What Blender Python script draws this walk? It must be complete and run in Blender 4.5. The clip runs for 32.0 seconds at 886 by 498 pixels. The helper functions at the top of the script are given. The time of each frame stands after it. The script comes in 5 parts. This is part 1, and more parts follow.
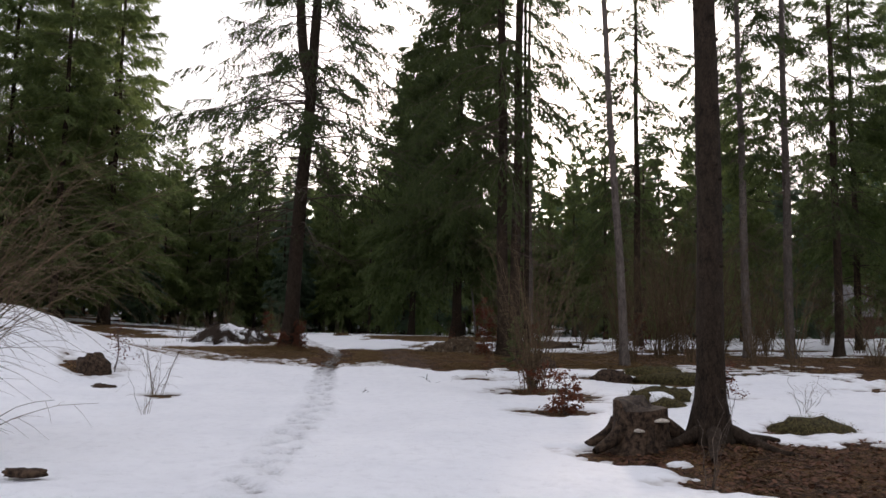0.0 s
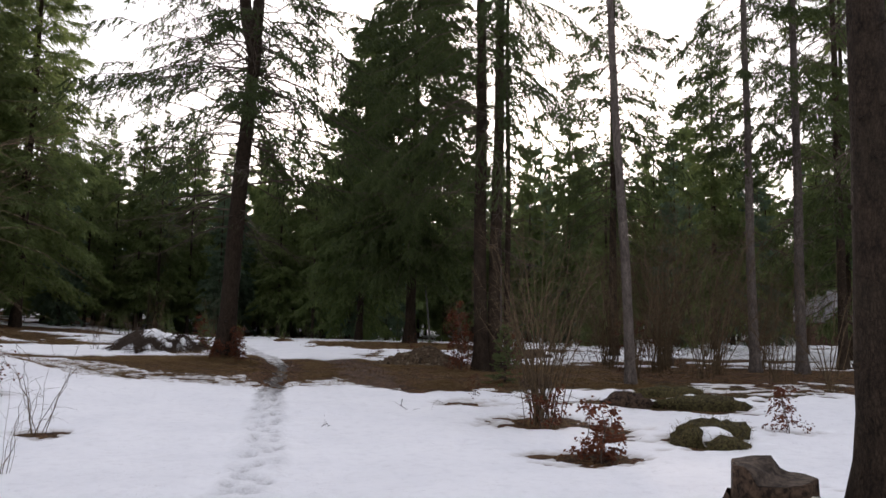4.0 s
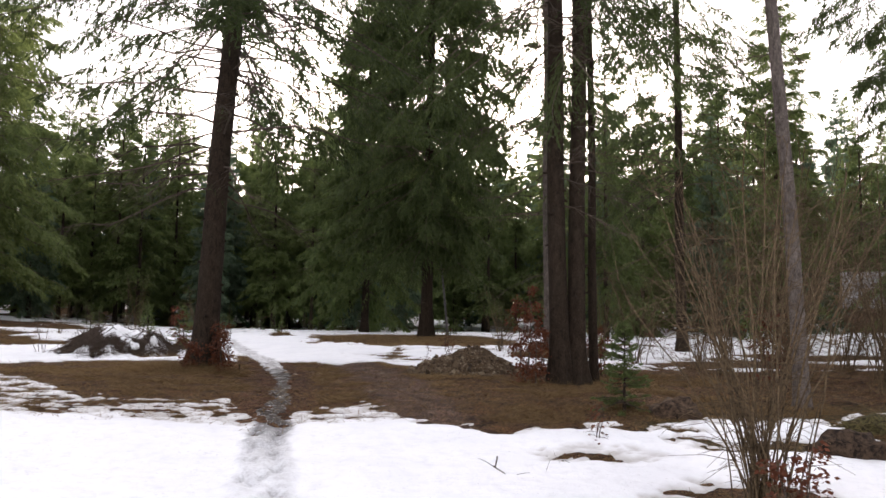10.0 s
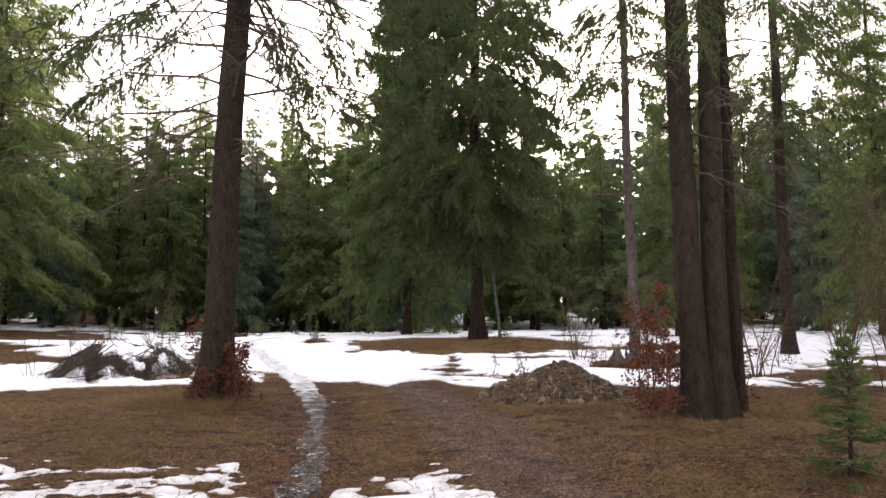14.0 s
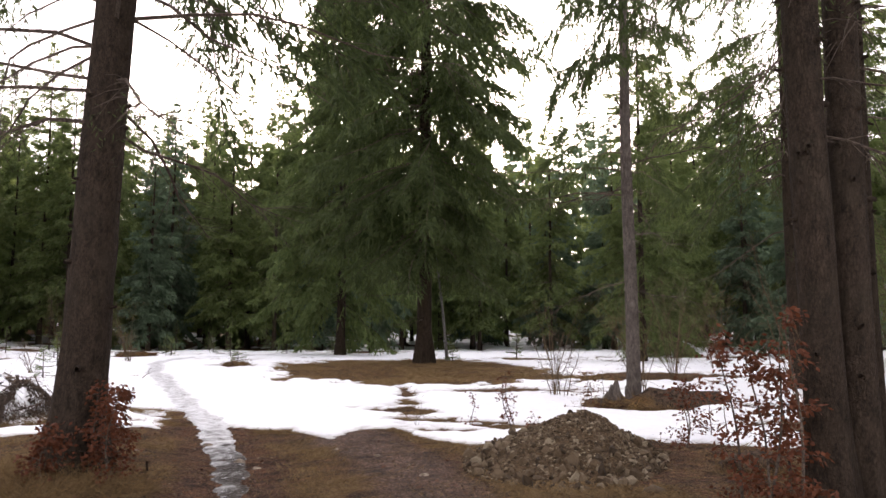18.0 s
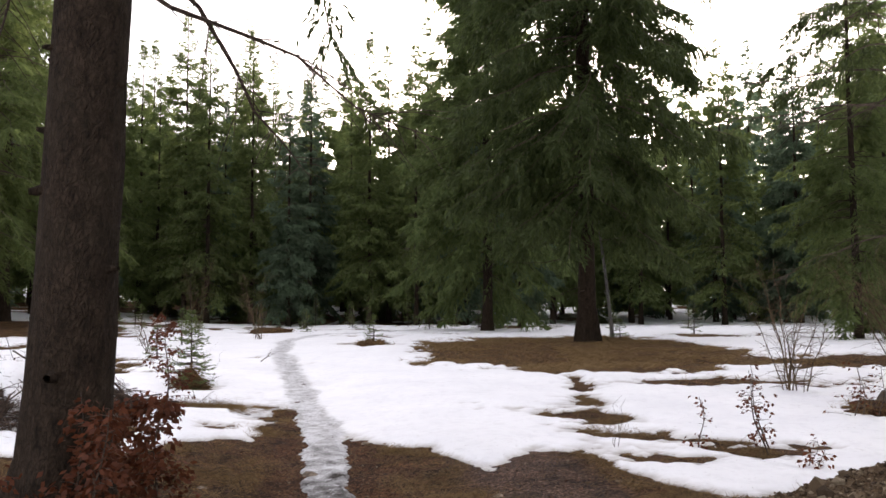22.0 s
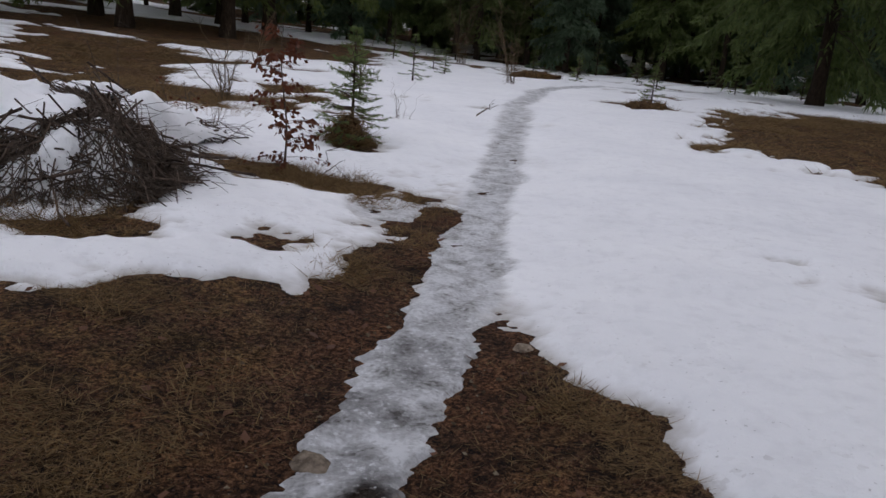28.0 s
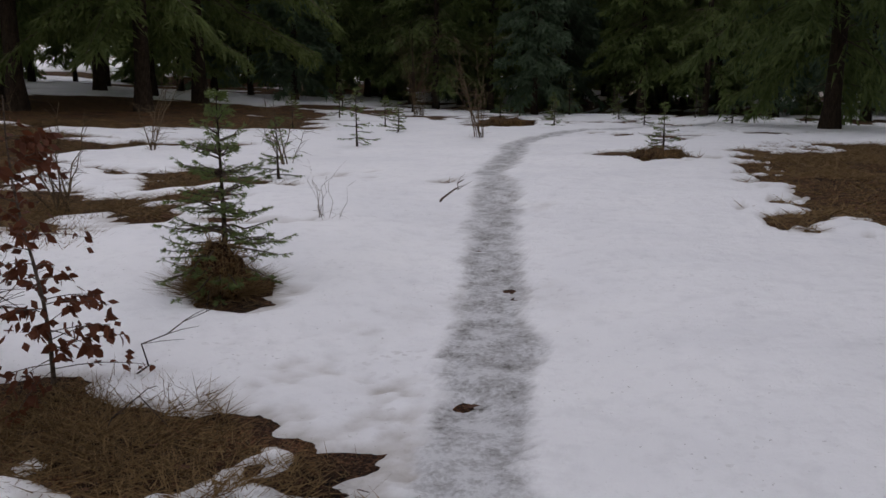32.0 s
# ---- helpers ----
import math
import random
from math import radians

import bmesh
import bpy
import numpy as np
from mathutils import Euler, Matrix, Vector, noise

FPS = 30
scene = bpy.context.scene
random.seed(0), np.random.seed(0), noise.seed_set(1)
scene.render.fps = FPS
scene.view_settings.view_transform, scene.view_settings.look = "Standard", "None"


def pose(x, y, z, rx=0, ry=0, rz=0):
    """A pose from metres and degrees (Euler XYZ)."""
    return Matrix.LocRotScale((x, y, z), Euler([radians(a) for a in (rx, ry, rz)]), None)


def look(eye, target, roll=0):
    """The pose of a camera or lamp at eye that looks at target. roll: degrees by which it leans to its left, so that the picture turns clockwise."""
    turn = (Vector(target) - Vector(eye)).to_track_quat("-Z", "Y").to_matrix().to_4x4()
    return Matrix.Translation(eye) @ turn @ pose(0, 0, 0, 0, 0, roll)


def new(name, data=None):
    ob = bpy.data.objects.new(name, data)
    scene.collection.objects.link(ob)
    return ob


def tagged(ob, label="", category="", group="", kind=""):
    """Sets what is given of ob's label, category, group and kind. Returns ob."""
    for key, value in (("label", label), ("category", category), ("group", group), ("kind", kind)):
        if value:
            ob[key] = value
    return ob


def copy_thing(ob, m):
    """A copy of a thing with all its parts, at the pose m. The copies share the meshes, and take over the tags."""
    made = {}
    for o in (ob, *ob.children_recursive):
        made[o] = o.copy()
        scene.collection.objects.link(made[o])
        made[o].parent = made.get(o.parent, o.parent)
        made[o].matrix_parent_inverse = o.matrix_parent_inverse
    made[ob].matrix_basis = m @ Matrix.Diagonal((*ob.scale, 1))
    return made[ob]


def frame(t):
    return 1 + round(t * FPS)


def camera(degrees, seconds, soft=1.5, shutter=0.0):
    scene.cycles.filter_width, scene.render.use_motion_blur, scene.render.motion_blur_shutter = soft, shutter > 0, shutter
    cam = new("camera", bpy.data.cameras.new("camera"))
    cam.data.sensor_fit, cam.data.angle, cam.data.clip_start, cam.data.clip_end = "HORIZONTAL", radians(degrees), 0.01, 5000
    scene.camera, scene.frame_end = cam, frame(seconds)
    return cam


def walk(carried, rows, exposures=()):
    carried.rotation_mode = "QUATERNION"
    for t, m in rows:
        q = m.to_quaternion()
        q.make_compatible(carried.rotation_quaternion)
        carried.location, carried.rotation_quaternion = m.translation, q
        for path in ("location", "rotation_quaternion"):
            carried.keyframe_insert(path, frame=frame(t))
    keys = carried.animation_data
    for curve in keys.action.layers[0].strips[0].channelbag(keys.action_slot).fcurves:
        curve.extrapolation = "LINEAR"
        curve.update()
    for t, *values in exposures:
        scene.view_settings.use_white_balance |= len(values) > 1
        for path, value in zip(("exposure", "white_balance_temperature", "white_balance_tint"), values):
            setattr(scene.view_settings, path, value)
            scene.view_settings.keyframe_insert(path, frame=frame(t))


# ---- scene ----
cam = camera(57.5, 32.0)
METRES, EYE, TILT, LEAN, TURN = 31.2, 1.5, 0.0, 0.0, 0.0
ROWS = [
    (0.0, 0.0, 0.0, 0.0, -0.11, 6.17, -1.01),
    (0.5, -0.005, 0.0168, -0.0001, -1.55, 6.21, -0.96),
    (1.0, -0.0083, 0.0306, -0.0004, -3.15, 6.22, -1.29),
    (1.5, -0.012, 0.0464, -0.0004, -4.4, 6.19, -1.59),
    (2.0, -0.0172, 0.0604, 0.0001, -5.01, 5.61, -1.88),
    (2.5, -0.0214, 0.0764, 0.0015, -4.79, 6.21, -1.82),
    (3.0, -0.0209, 0.0925, 0.002, -4.73, 7.07, -1.64),
    (3.5, -0.0205, 0.1026, 0.0049, -4.66, 6.78, -1.58),
    (5.5, -0.0303, 0.1621, 0.0074, -3.47, 5.84, -0.01),
    (6.0, -0.0348, 0.177, 0.0083, -3.45, 5.95, -0.04),
    (6.5, -0.0354, 0.1903, 0.0066, -3.84, 5.55, -0.39),
    (7.0, -0.0356, 0.2069, 0.0092, -5.29, 5.53, -1.02),
    (7.5, -0.038, 0.2195, 0.0083, -5.99, 6.05, -1.62),
    (8.0, -0.0408, 0.2364, 0.0101, -5.75, 6.6, -1.17),
    (8.5, -0.0418, 0.2546, 0.0097, -5.5, 6.43, -1.16),
    (9.0, -0.0426, 0.2663, 0.012, -4.84, 5.71, -0.88),
    (9.5, -0.0469, 0.2818, 0.0116, -4.79, 5.7, -0.77),
    (10.0, -0.0462, 0.2967, 0.0133, -4.79, 5.47, -0.76),
    (10.5, -0.0455, 0.3139, 0.0154, -5.09, 5.78, -0.77),
    (11.0, -0.0473, 0.3261, 0.0167, -5.4, 6.93, -0.41),
    (11.5, -0.0522, 0.3414, 0.0191, -5.01, 7.57, -0.16),
    (12.0, -0.0527, 0.3561, 0.0186, -4.41, 7.83, -0.13),
    (12.5, -0.053, 0.3721, 0.0214, -4.0, 7.09, 0.41),
    (13.0, -0.0573, 0.3876, 0.0203, -3.55, 6.54, 0.31),
    (13.5, -0.0589, 0.4023, 0.0224, -2.27, 5.73, 0.66),
    (14.0, -0.0576, 0.4189, 0.0219, -2.23, 5.12, 0.6),
    (14.5, -0.0567, 0.4306, 0.0231, -2.54, 4.8, 0.37),
    (16.5, -0.0687, 0.4962, 0.0261, -4.09, 5.2, 0.03),
    (17.0, -0.0715, 0.5124, 0.028, -4.91, 5.54, -0.09),
    (17.5, -0.071, 0.5304, 0.0268, -6.21, 5.99, -0.08),
    (18.0, -0.0709, 0.5447, 0.0283, -7.48, 6.18, -0.12),
    (18.5, -0.0728, 0.5623, 0.03, -6.41, 6.43, 0.14),
    (19.0, -0.0736, 0.5774, 0.0285, -3.97, 5.55, 0.72),
    (19.5, -0.0754, 0.5932, 0.0296, -2.26, 3.97, 0.57),
    (20.0, -0.0764, 0.6066, 0.0273, -0.86, 2.26, -0.09),
    (20.5, -0.0779, 0.6243, 0.0278, -0.12, 1.36, -0.05),
    (21.0, -0.0755, 0.6395, 0.0279, -0.0, 1.83, -0.77),
    (21.5, -0.0743, 0.6559, 0.0306, 0.39, 2.75, -0.76),
    (22.0, -0.0749, 0.6742, 0.0299, 2.62, 4.24, 0.26),
    (22.5, -0.0729, 0.6902, 0.0322, 5.45, 4.16, 0.94),
    (23.0, -0.0712, 0.7039, 0.0335, 7.61, 2.77, 0.95),
    (23.5, -0.0711, 0.7146, 0.0311, 9.71, 0.1, 0.38),
    (24.0, -0.0744, 0.73, 0.0277, 11.07, -3.11, -0.43),
    (24.5, -0.0754, 0.7449, 0.0278, 12.57, -5.84, -1.78),
    (25.0, -0.0764, 0.7604, 0.0281, 14.82, -8.37, -3.56),
    (25.5, -0.0786, 0.771, 0.0287, 17.43, -10.46, -4.42),
    (27.5, -0.0841, 0.8321, 0.0273, 23.19, -15.0, -5.6),
    (28.0, -0.0843, 0.8495, 0.027, 23.43, -14.3, -5.25),
    (28.5, -0.0845, 0.8643, 0.0296, 23.16, -12.74, -5.56),
    (29.0, -0.0862, 0.8828, 0.0308, 23.13, -11.24, -5.52),
    (29.5, -0.0885, 0.8976, 0.0324, 22.87, -9.55, -4.34),
    (30.0, -0.0958, 0.9144, 0.0351, 22.87, -8.37, -3.45),
    (30.5, -0.103, 0.9294, 0.0333, 22.49, -6.83, -3.24),
    (31.0, -0.1108, 0.9444, 0.0353, 22.46, -6.85, -2.08),
    (31.5, -0.1209, 0.9582, 0.0348, 22.72, -7.29, -1.33),
    (32.0, -0.1299, 0.9728, 0.0296, 20.64, -10.96, -0.3),
]
EXPOSURE = [(0, 0.45, 6400, 17.0), (4.5, 0.59, 6400, 17.5), (9, 1.1, 6620, 17.0), (13.5, 1.87, 6700, 20.5), (19, 1.77, 6800, 20.5), (21.9, 1.5, 6700, 18.5), (23.2, 1.27, 6600, 17.0), (25, 0.88, 6550, 17.0), (27.3, 0.95, 6500, 17.0), (28.2, 0.53, 6260, 17.0), (30.5, 0.32, 6040, 16.0), (32, 0.42, 6550, 18.0)]
walk(cam, [(t, pose(0, 0, EYE, TILT, LEAN, TURN) @ pose(METRES * x, METRES * y, METRES * z, 90 + pitch, roll, yaw)) for t, x, y, z, yaw, pitch, roll in ROWS],
     EXPOSURE)

# ---- world and light ----
SUN_UP, SUN_RIGHT = 14.0, 6.8
world = bpy.data.worlds.new("world")
scene.world = world
world.use_nodes = True
wn, wl = world.node_tree.nodes, world.node_tree.links
sky = wn.new("ShaderNodeTexSky")
sky.sky_type, sky.sun_disc = "NISHITA", False
sky.sun_elevation, sky.sun_rotation = radians(SUN_UP), radians(SUN_RIGHT)
sky.air_density, sky.dust_density, sky.ozone_density = 1.0, 4.0, 1.0
pale = wn.new("ShaderNodeHueSaturation")
pale.inputs["Saturation"].default_value = 0.5
wl.new(sky.outputs[0], pale.inputs["Color"])
veil = wn.new("ShaderNodeMix")  # thin high cloud over the clear sky
veil.data_type = "RGBA"
veil.inputs[0].default_value, veil.inputs[7].default_value = 0.6, (5.3, 5.45, 5.8, 1)
wl.new(pale.outputs[0], veil.inputs[6])
wl.new(veil.outputs[2], wn["Background"].inputs["Color"])
wn["Background"].inputs["Strength"].default_value = 0.15
sun = new("sun", bpy.data.lights.new("sun", "SUN"))
sun.data.energy, sun.data.angle, sun.data.color = 1.5, radians(2.0), (1.0, 0.86, 0.7)
sun.matrix_world = look((0, 0, 40), (-math.sin(radians(SUN_RIGHT)) * 10, -math.cos(radians(SUN_RIGHT)) * 10, 40 - 10 * math.tan(radians(SUN_UP))))

# ---- noise and the lie of the land ----
def vnoise(x, y, seed=0):
    """Smooth value noise in [-1, 1] on arrays."""
    xi, yi = np.floor(x).astype(np.int64), np.floor(y).astype(np.int64)
    u, v = x - xi, y - yi
    u, v = u * u * u * (u * (u * 6 - 15) + 10), v * v * v * (v * (v * 6 - 15) + 10)

    def h(a, b):
        n = (a * 374761393 + b * 668265263 + seed * 144269504) & 0xFFFFFFFF
        n = ((n ^ (n >> 13)) * 1274126177) & 0xFFFFFFFF
        return ((n ^ (n >> 16)) & 0xFFFF) / 32767.5 - 1
    return (h(xi, yi) * (1 - u) + h(xi + 1, yi) * u) * (1 - v) + (h(xi, yi + 1) * (1 - u) + h(xi + 1, yi + 1) * u) * v


def fbm(x, y, octaves=3, seed=0):
    return sum(vnoise(x * 2.03 ** k + 17 * k, y * 2.03 ** k - 9 * k, seed + k) * 0.5 ** k for k in range(octaves)) / 1.6


def soft(a, b, v):
    t = np.clip((v - a) / (b - a), 0, 1)
    return t * t * (3 - 2 * t)


LAND_Y = [-200, -5, 0, 9.5, 14, 17, 19, 21, 23, 25, 27, 30, 33, 36, 44, 60, 300]
LAND_Z = [-1, -0.15, 0, 0.18, 0.3, 0.5, 0.75, 0.92, 0.98, 1.0, 0.98, 1.05, 1.13, 1.2, 1.42, 1.5, 1.6]
PATH_Y = [-60, 0, 7.4, 12.6, 17.5, 23, 26.2, 28.3, 31, 34.3, 37, 41, 46, 50, 56, 90]
PATH_X = [-0.5, -1.3, -1.65, -1.94, -2.5, -2.95, -3.3, -3.7, -4.3, -5.24, -6.12, -7.3, -8.35, -8.25, -5.5, 2]


def path_off(x, y):
    """Distance across from the middle of the trodden path."""
    return np.abs(x - np.interp(y, PATH_Y, PATH_X) - 0.07 * fbm(y * 0.8, x * 0 + 3, 2, 5))


def bump(x, y, cx, cy, sx, sy, h):
    return h * np.exp(-((x - cx) / sx) ** 2 - ((y - cy) / sy) ** 2)


def land(x, y):
    """Height of the bare ground."""
    x, y = np.asarray(x, float), np.asarray(y, float)
    z = sum(np.interp(y + d, LAND_Y, LAND_Z) for d in (-0.8, -0.4, 0, 0.4, 0.8)) / 5
    dip = np.interp(y, [17, 24, 33, 40], [0, 1, 1, 0])
    z = z - 0.14 * np.exp(-((x - np.interp(y, PATH_Y, PATH_X)) / 1.3) ** 2) * dip
    z = z + bump(x, y, -10.2, 17.8, 2.8, 2.8, 1.35) + bump(x, y, 3.2, 9.7, 0.9, 0.9, 0.17)
    z = z + bump(x, y, -4.9, 25.9, 0.8, 0.8, 0.1) - bump(x, y, 2.0, 23.0, 1.0, 1.0, 0.05) + bump(x, y, -8.0, 31.4, 1.5, 1.2, 0.12)
    z = z - bump(x, y, -7.2, 33.4, 1.8, 2.2, 0.1)
    z = z + 0.055 * np.clip(y - 70, 0, 80) + 0.05 * np.clip(np.abs(x) - 36, 0, 60) * soft(0, 30, y)
    z = z + 0.045 * np.clip(-x - 12, 0, 25) * soft(28, 42, y) + 0.02 * np.clip(x - 14, 0, 40)
    z = z + 0.07 * fbm(x * 0.22, y * 0.22, 3, 11) * soft(2.5, 6, np.abs(x + 2.5)) + 0.025 * fbm(x * 1.1, y * 1.1, 3, 21)
    return z


def oval(x, y, cx, cy, rx, ry, turn=0):
    c, s = math.cos(radians(turn)), math.sin(radians(turn))
    dx, dy = (x - cx) * c + (y - cy) * s, (y - cy) * c - (x - cx) * s
    return (1 - np.sqrt((dx / rx) ** 2 + (dy / ry) ** 2)) * min(rx, ry)


BAND_LOW = ([-30, -8.3, -5, -3.5, -3, -2.6, -2.2, -1.5, -0.9, 0.1, 2, 4, 7, 12, 30],
            [30, 24.3, 20.6, 20.9, 19.2, 19.0, 20.4, 20.9, 19.2, 18.8, 19, 19.5, 20.5, 21, 22])
BAND_HIGH = ([-30, -8, -6.2, -5.6, -5.1, -4.5, -3.9, -3.2, -2.8, -2.3, -1.8, -1.3, -1.1, -0.5, 0.1, 1.4, 2.5, 3.4, 5, 9, 30],
             [24, 28.6, 29.1, 29.7, 30.0, 30.4, 30.4, 29.9, 29.5, 28.6, 29.3, 28.9, 28.2, 27.4, 27.5, 28.3, 27.3, 26.5, 26.5, 27, 26])
BARE = [(0.1, 42.6, 4.3, 6.5, 0), (-0.8, 33.7, 0.18, 1.9, -4), (-1.1, 31.4, 0.3, 0.1, -25), (-0.7, 30.0, 0.4, 0.12, -30), (-12.5, 36.4, 2.9, 1.5, 15), (-14.2, 34.2, 2.0, 0.8, 12), (-16.0, 39.4, 6.2, 1.9, -38), (-24, 52, 8, 5, 15), (8.5, 28.6, 4, 1.6, 5), (12.5, 32.5, 3.5, 2, 0), (7, 38.5, 3, 1.3, 0),
        (-20.5, 47.5, 6.5, 4.2, 20), (-11.2, 39.4, 1.6, 0.5, 10), (4.7, 8.4, 2.4, 1.9, 10), (1.85, 16.0, 0.75, 0.45, 5), (1.92, 13.42, 0.42, 0.34, 0),
        (0.96, 17.7, 0.35, 0.24, 0), (-5.1, 14.55, 0.25, 0.16, 0), (4.9, 17.65, 0.95, 0.4, -8), (3.75, 14.35, 0.5, 0.4, 0), (5.15, 11.4, 0.6, 0.4, 0),
        (7.2, 19.0, 1.1, 0.4, 5), (3.4, 18.1, 0.8, 0.35, 0), (-4.75, 30.7, 0.24, 1.25, 20), (-5.08, 31.75, 0.2, 0.75, 12), (-6.75, 32.75, 0.7, 0.24, 12), (-6.0, 32.6, 0.4, 0.14, 10), (-7.3, 34.75, 0.24, 0.2, 0),
        (-7.9, 30.5, 1.6, 0.95, 0), (-5.35, 43.7, 0.6, 0.4, 0), (-10.4, 36.5, 0.8, 0.25, 15), (-10.57, 52.9, 0.9, 0.5, 0), (3.4, 31.9, 1.0, 0.8, 0), (0.5, 29.2, 0.5, 0.2, 0),
        (-0.3, 28.8, 0.35, 0.18, 0), (-7.0, 16.3, 0.5, 0.4, 0), (-5.65, 30.65, 0.28, 0.14, 10), (2.6, 15.0, 0.2, 0.3, 0), (2.3, 9.2, 0.7, 0.55, 0), (9.5, 17, 1.5, 0.6, 10), (1.8, 35, 1.6, 0.5, 0), (5.4, 15.2, 0.5, 0.3, 0)]


def bare(x, y):
    """How far inside the snow-free ground a place lies, in metres; negative under snow."""
    wob = 0.5 * fbm(x * 0.9, y * 0.9, 3, 31) + 0.4 * fbm(x * 3.1, y * 3.1, 4, 41) + 0.16 * fbm(x * 9.5, y * 9.5, 3, 43)
    near = soft(2, 12, np.abs(x + 2.5))
    wob = wob + 1.0 * fbm(x * 1.6, y * 3.0, 4, 49) * soft(18.3, 19, y) * soft(23, 22, y)
    b = np.minimum(y - np.interp(x, *BAND_LOW), np.interp(x, *BAND_HIGH) - y)
    for o in BARE:
        b = np.maximum(b, oval(x, y, *o))
    far = soft(50, 58, y) * 0.08 + soft(63, 72, y) * 0.24 + soft(13, 20, np.abs(x)) * 0.3 * soft(70, 55, y)
    b = np.maximum(b, (fbm(x * 0.16, y * 0.16, 3, 51) - 0.55 + far) * 2.2 - 3 * soft(9, 5, np.abs(x + 3)) * soft(50, 40, y))
    b = b + wob * (0.6 + 0.7 * near) + (0.8 * fbm(x * 0.5, y * 0.5, 2, 47) + 0.7 * fbm(x * 2.2, y * 2.2, 4, 48)) * soft(35, 38, y)
    strip = 0.17 - np.abs(x - np.interp(y, [28.5, 30.4, 31.6, 32.6], [-4.25, -4.6, -4.83, -5.08])) + 0.1 * fbm(x * 5, y * 5, 3, 57)
    return np.where((y > 28) & (y < 32.75), np.maximum(b, strip * 1.6), b)


def steps(x, y):
    """1 in the footprints of the trodden path."""
    out = 0
    for k, (gait, side, wide) in enumerate([(0.36, 0.11, 0.065), (0.47, 0.15, 0.06), (0.61, 0.05, 0.07)]):
        n = np.round(y / gait + 0.3 * k)
        jit = np.sin(n * 12.9 + k * 5) * 0.05
        cx = np.interp(y, PATH_Y, PATH_X) + side * np.where(n % 2 > 0.5, 1, -1) + jit
        out = np.maximum(out, np.exp(-((x - cx) / wide) ** 2 - ((y - (n - 0.3 * k) * gait - jit) / 0.115) ** 2))
    return out


def ice(x, y):
    """1 on the trodden, icy path."""
    w = np.interp(y, [0, 16, 22, 25, 27, 29, 33, 60], [0.3, 0.28, 0.14, 0.15, 0.2, 0.23, 0.23, 0.2])
    k = soft(w + 0.06, w - 0.05, path_off(x, y) + 0.09 * fbm(x * 2.2, y * 2.2, 2, 61) + 0.035 * fbm(x * 7, y * 7, 2, 63) + 0.045 * fbm(x * 19, y * 19, 2, 64))
    return k


def snow_depth(x, y):
    b = bare(x, y)
    d = np.clip(-b * 0.3, -0.06, 0.11)
    d = np.where(d > 0, 0.11 * (1 - np.exp(-d * 6.2)), d)
    k = ice(x, y)
    mudway = soft(27.8, 26.5, y) * soft(18.8, 20.5, y)
    trodden = (0.02 + 0.03 * fbm(x * 3.3, y * 3.3, 3, 71)) * (1 - mudway) + (0.009 + 0.012 * fbm(x * 4.5, y * 4.5, 3, 72)) * mudway + 0.07 * soft(20, 17, y)
    side = soft(1.0, 0.45, path_off(x, y)) * soft(30, 33, y)
    d = d * (1 - 0.25 * side)
    ragged = soft(18.6, 19.6, y) * soft(24, 22.5, y)
    d = np.where(d > 0, d * (1 - 0.68 * ragged) - ragged * (0.012 + 0.03 * fbm(x * 4.2, y * 7.5, 4, 83)), d)
    melt = oval(x, y, -5.45, 32.35, 0.42, 0.6, 20)
    d = np.where(melt > 0, np.minimum(d, 0.012 + 0.018 * fbm(x * 4.7, y * 4.7, 4, 77)), d)
    trodden = np.where(y > 28, np.maximum(trodden, 0.014 + 0.028 * fbm(x * 4.4, y * 4.4, 4, 73) - 0.012 * steps(x, y)), trodden)
    return d * (1 - k) + (trodden - 0.085 * steps(x, y) * soft(21, 18, y)) * k + 0.022 * fbm(x * 1.3, y * 1.3, 4, 81) * soft(0, 0.05, d) * (1 - k) + 0.005 * fbm(x * 7, y * 7, 2, 91) + 0.014 * fbm(x * 11, y * 11, 3, 93) * np.exp(-(d / 0.03) ** 2)


def ground_z(x, y):
    """Top of snow or soil, for setting things down."""
    x, y = np.asarray(x, float), np.asarray(y, float)
    return float(land(x, y) + max(0.0, float(snow_depth(x, y))))


# ---- mesh helpers ----
def mesh_from(name, V, F, mat, smooth=True, attrs=(), slots=None):
    """A mesh from vertex and face arrays; F is one array or several with faces of 3 or 4 corners."""
    F = [np.asarray(f, np.int32) for f in (F if isinstance(F, (list, tuple)) else [F]) if len(f)]
    me = bpy.data.meshes.new(name)
    V = np.asarray(V, np.float32)
    me.vertices.add(len(V))
    me.vertices.foreach_set("co", V.ravel())
    me.loops.add(sum(f.size for f in F))
    me.loops.foreach_set("vertex_index", np.concatenate([f.ravel() for f in F]))
    sizes = np.concatenate([np.full(len(f), f.shape[1], np.int32) for f in F])
    me.polygons.add(len(sizes))
    me.polygons.foreach_set("loop_start", np.concatenate([[0], np.cumsum(sizes)[:-1]]).astype(np.int32))
    me.polygons.foreach_set("use_smooth", np.full(len(sizes), smooth))
    if slots is not None:
        me.polygons.foreach_set("material_index", np.asarray(slots, np.int32))
    for key, values in attrs:
        me.attributes.new(key, "FLOAT", "POINT").data.foreach_set("value", np.asarray(values, np.float32))
    me.update(calc_edges=True)
    me.validate()
    for m in (mat if isinstance(mat, (list, tuple)) else [mat]):
        me.materials.append(m)
    return me


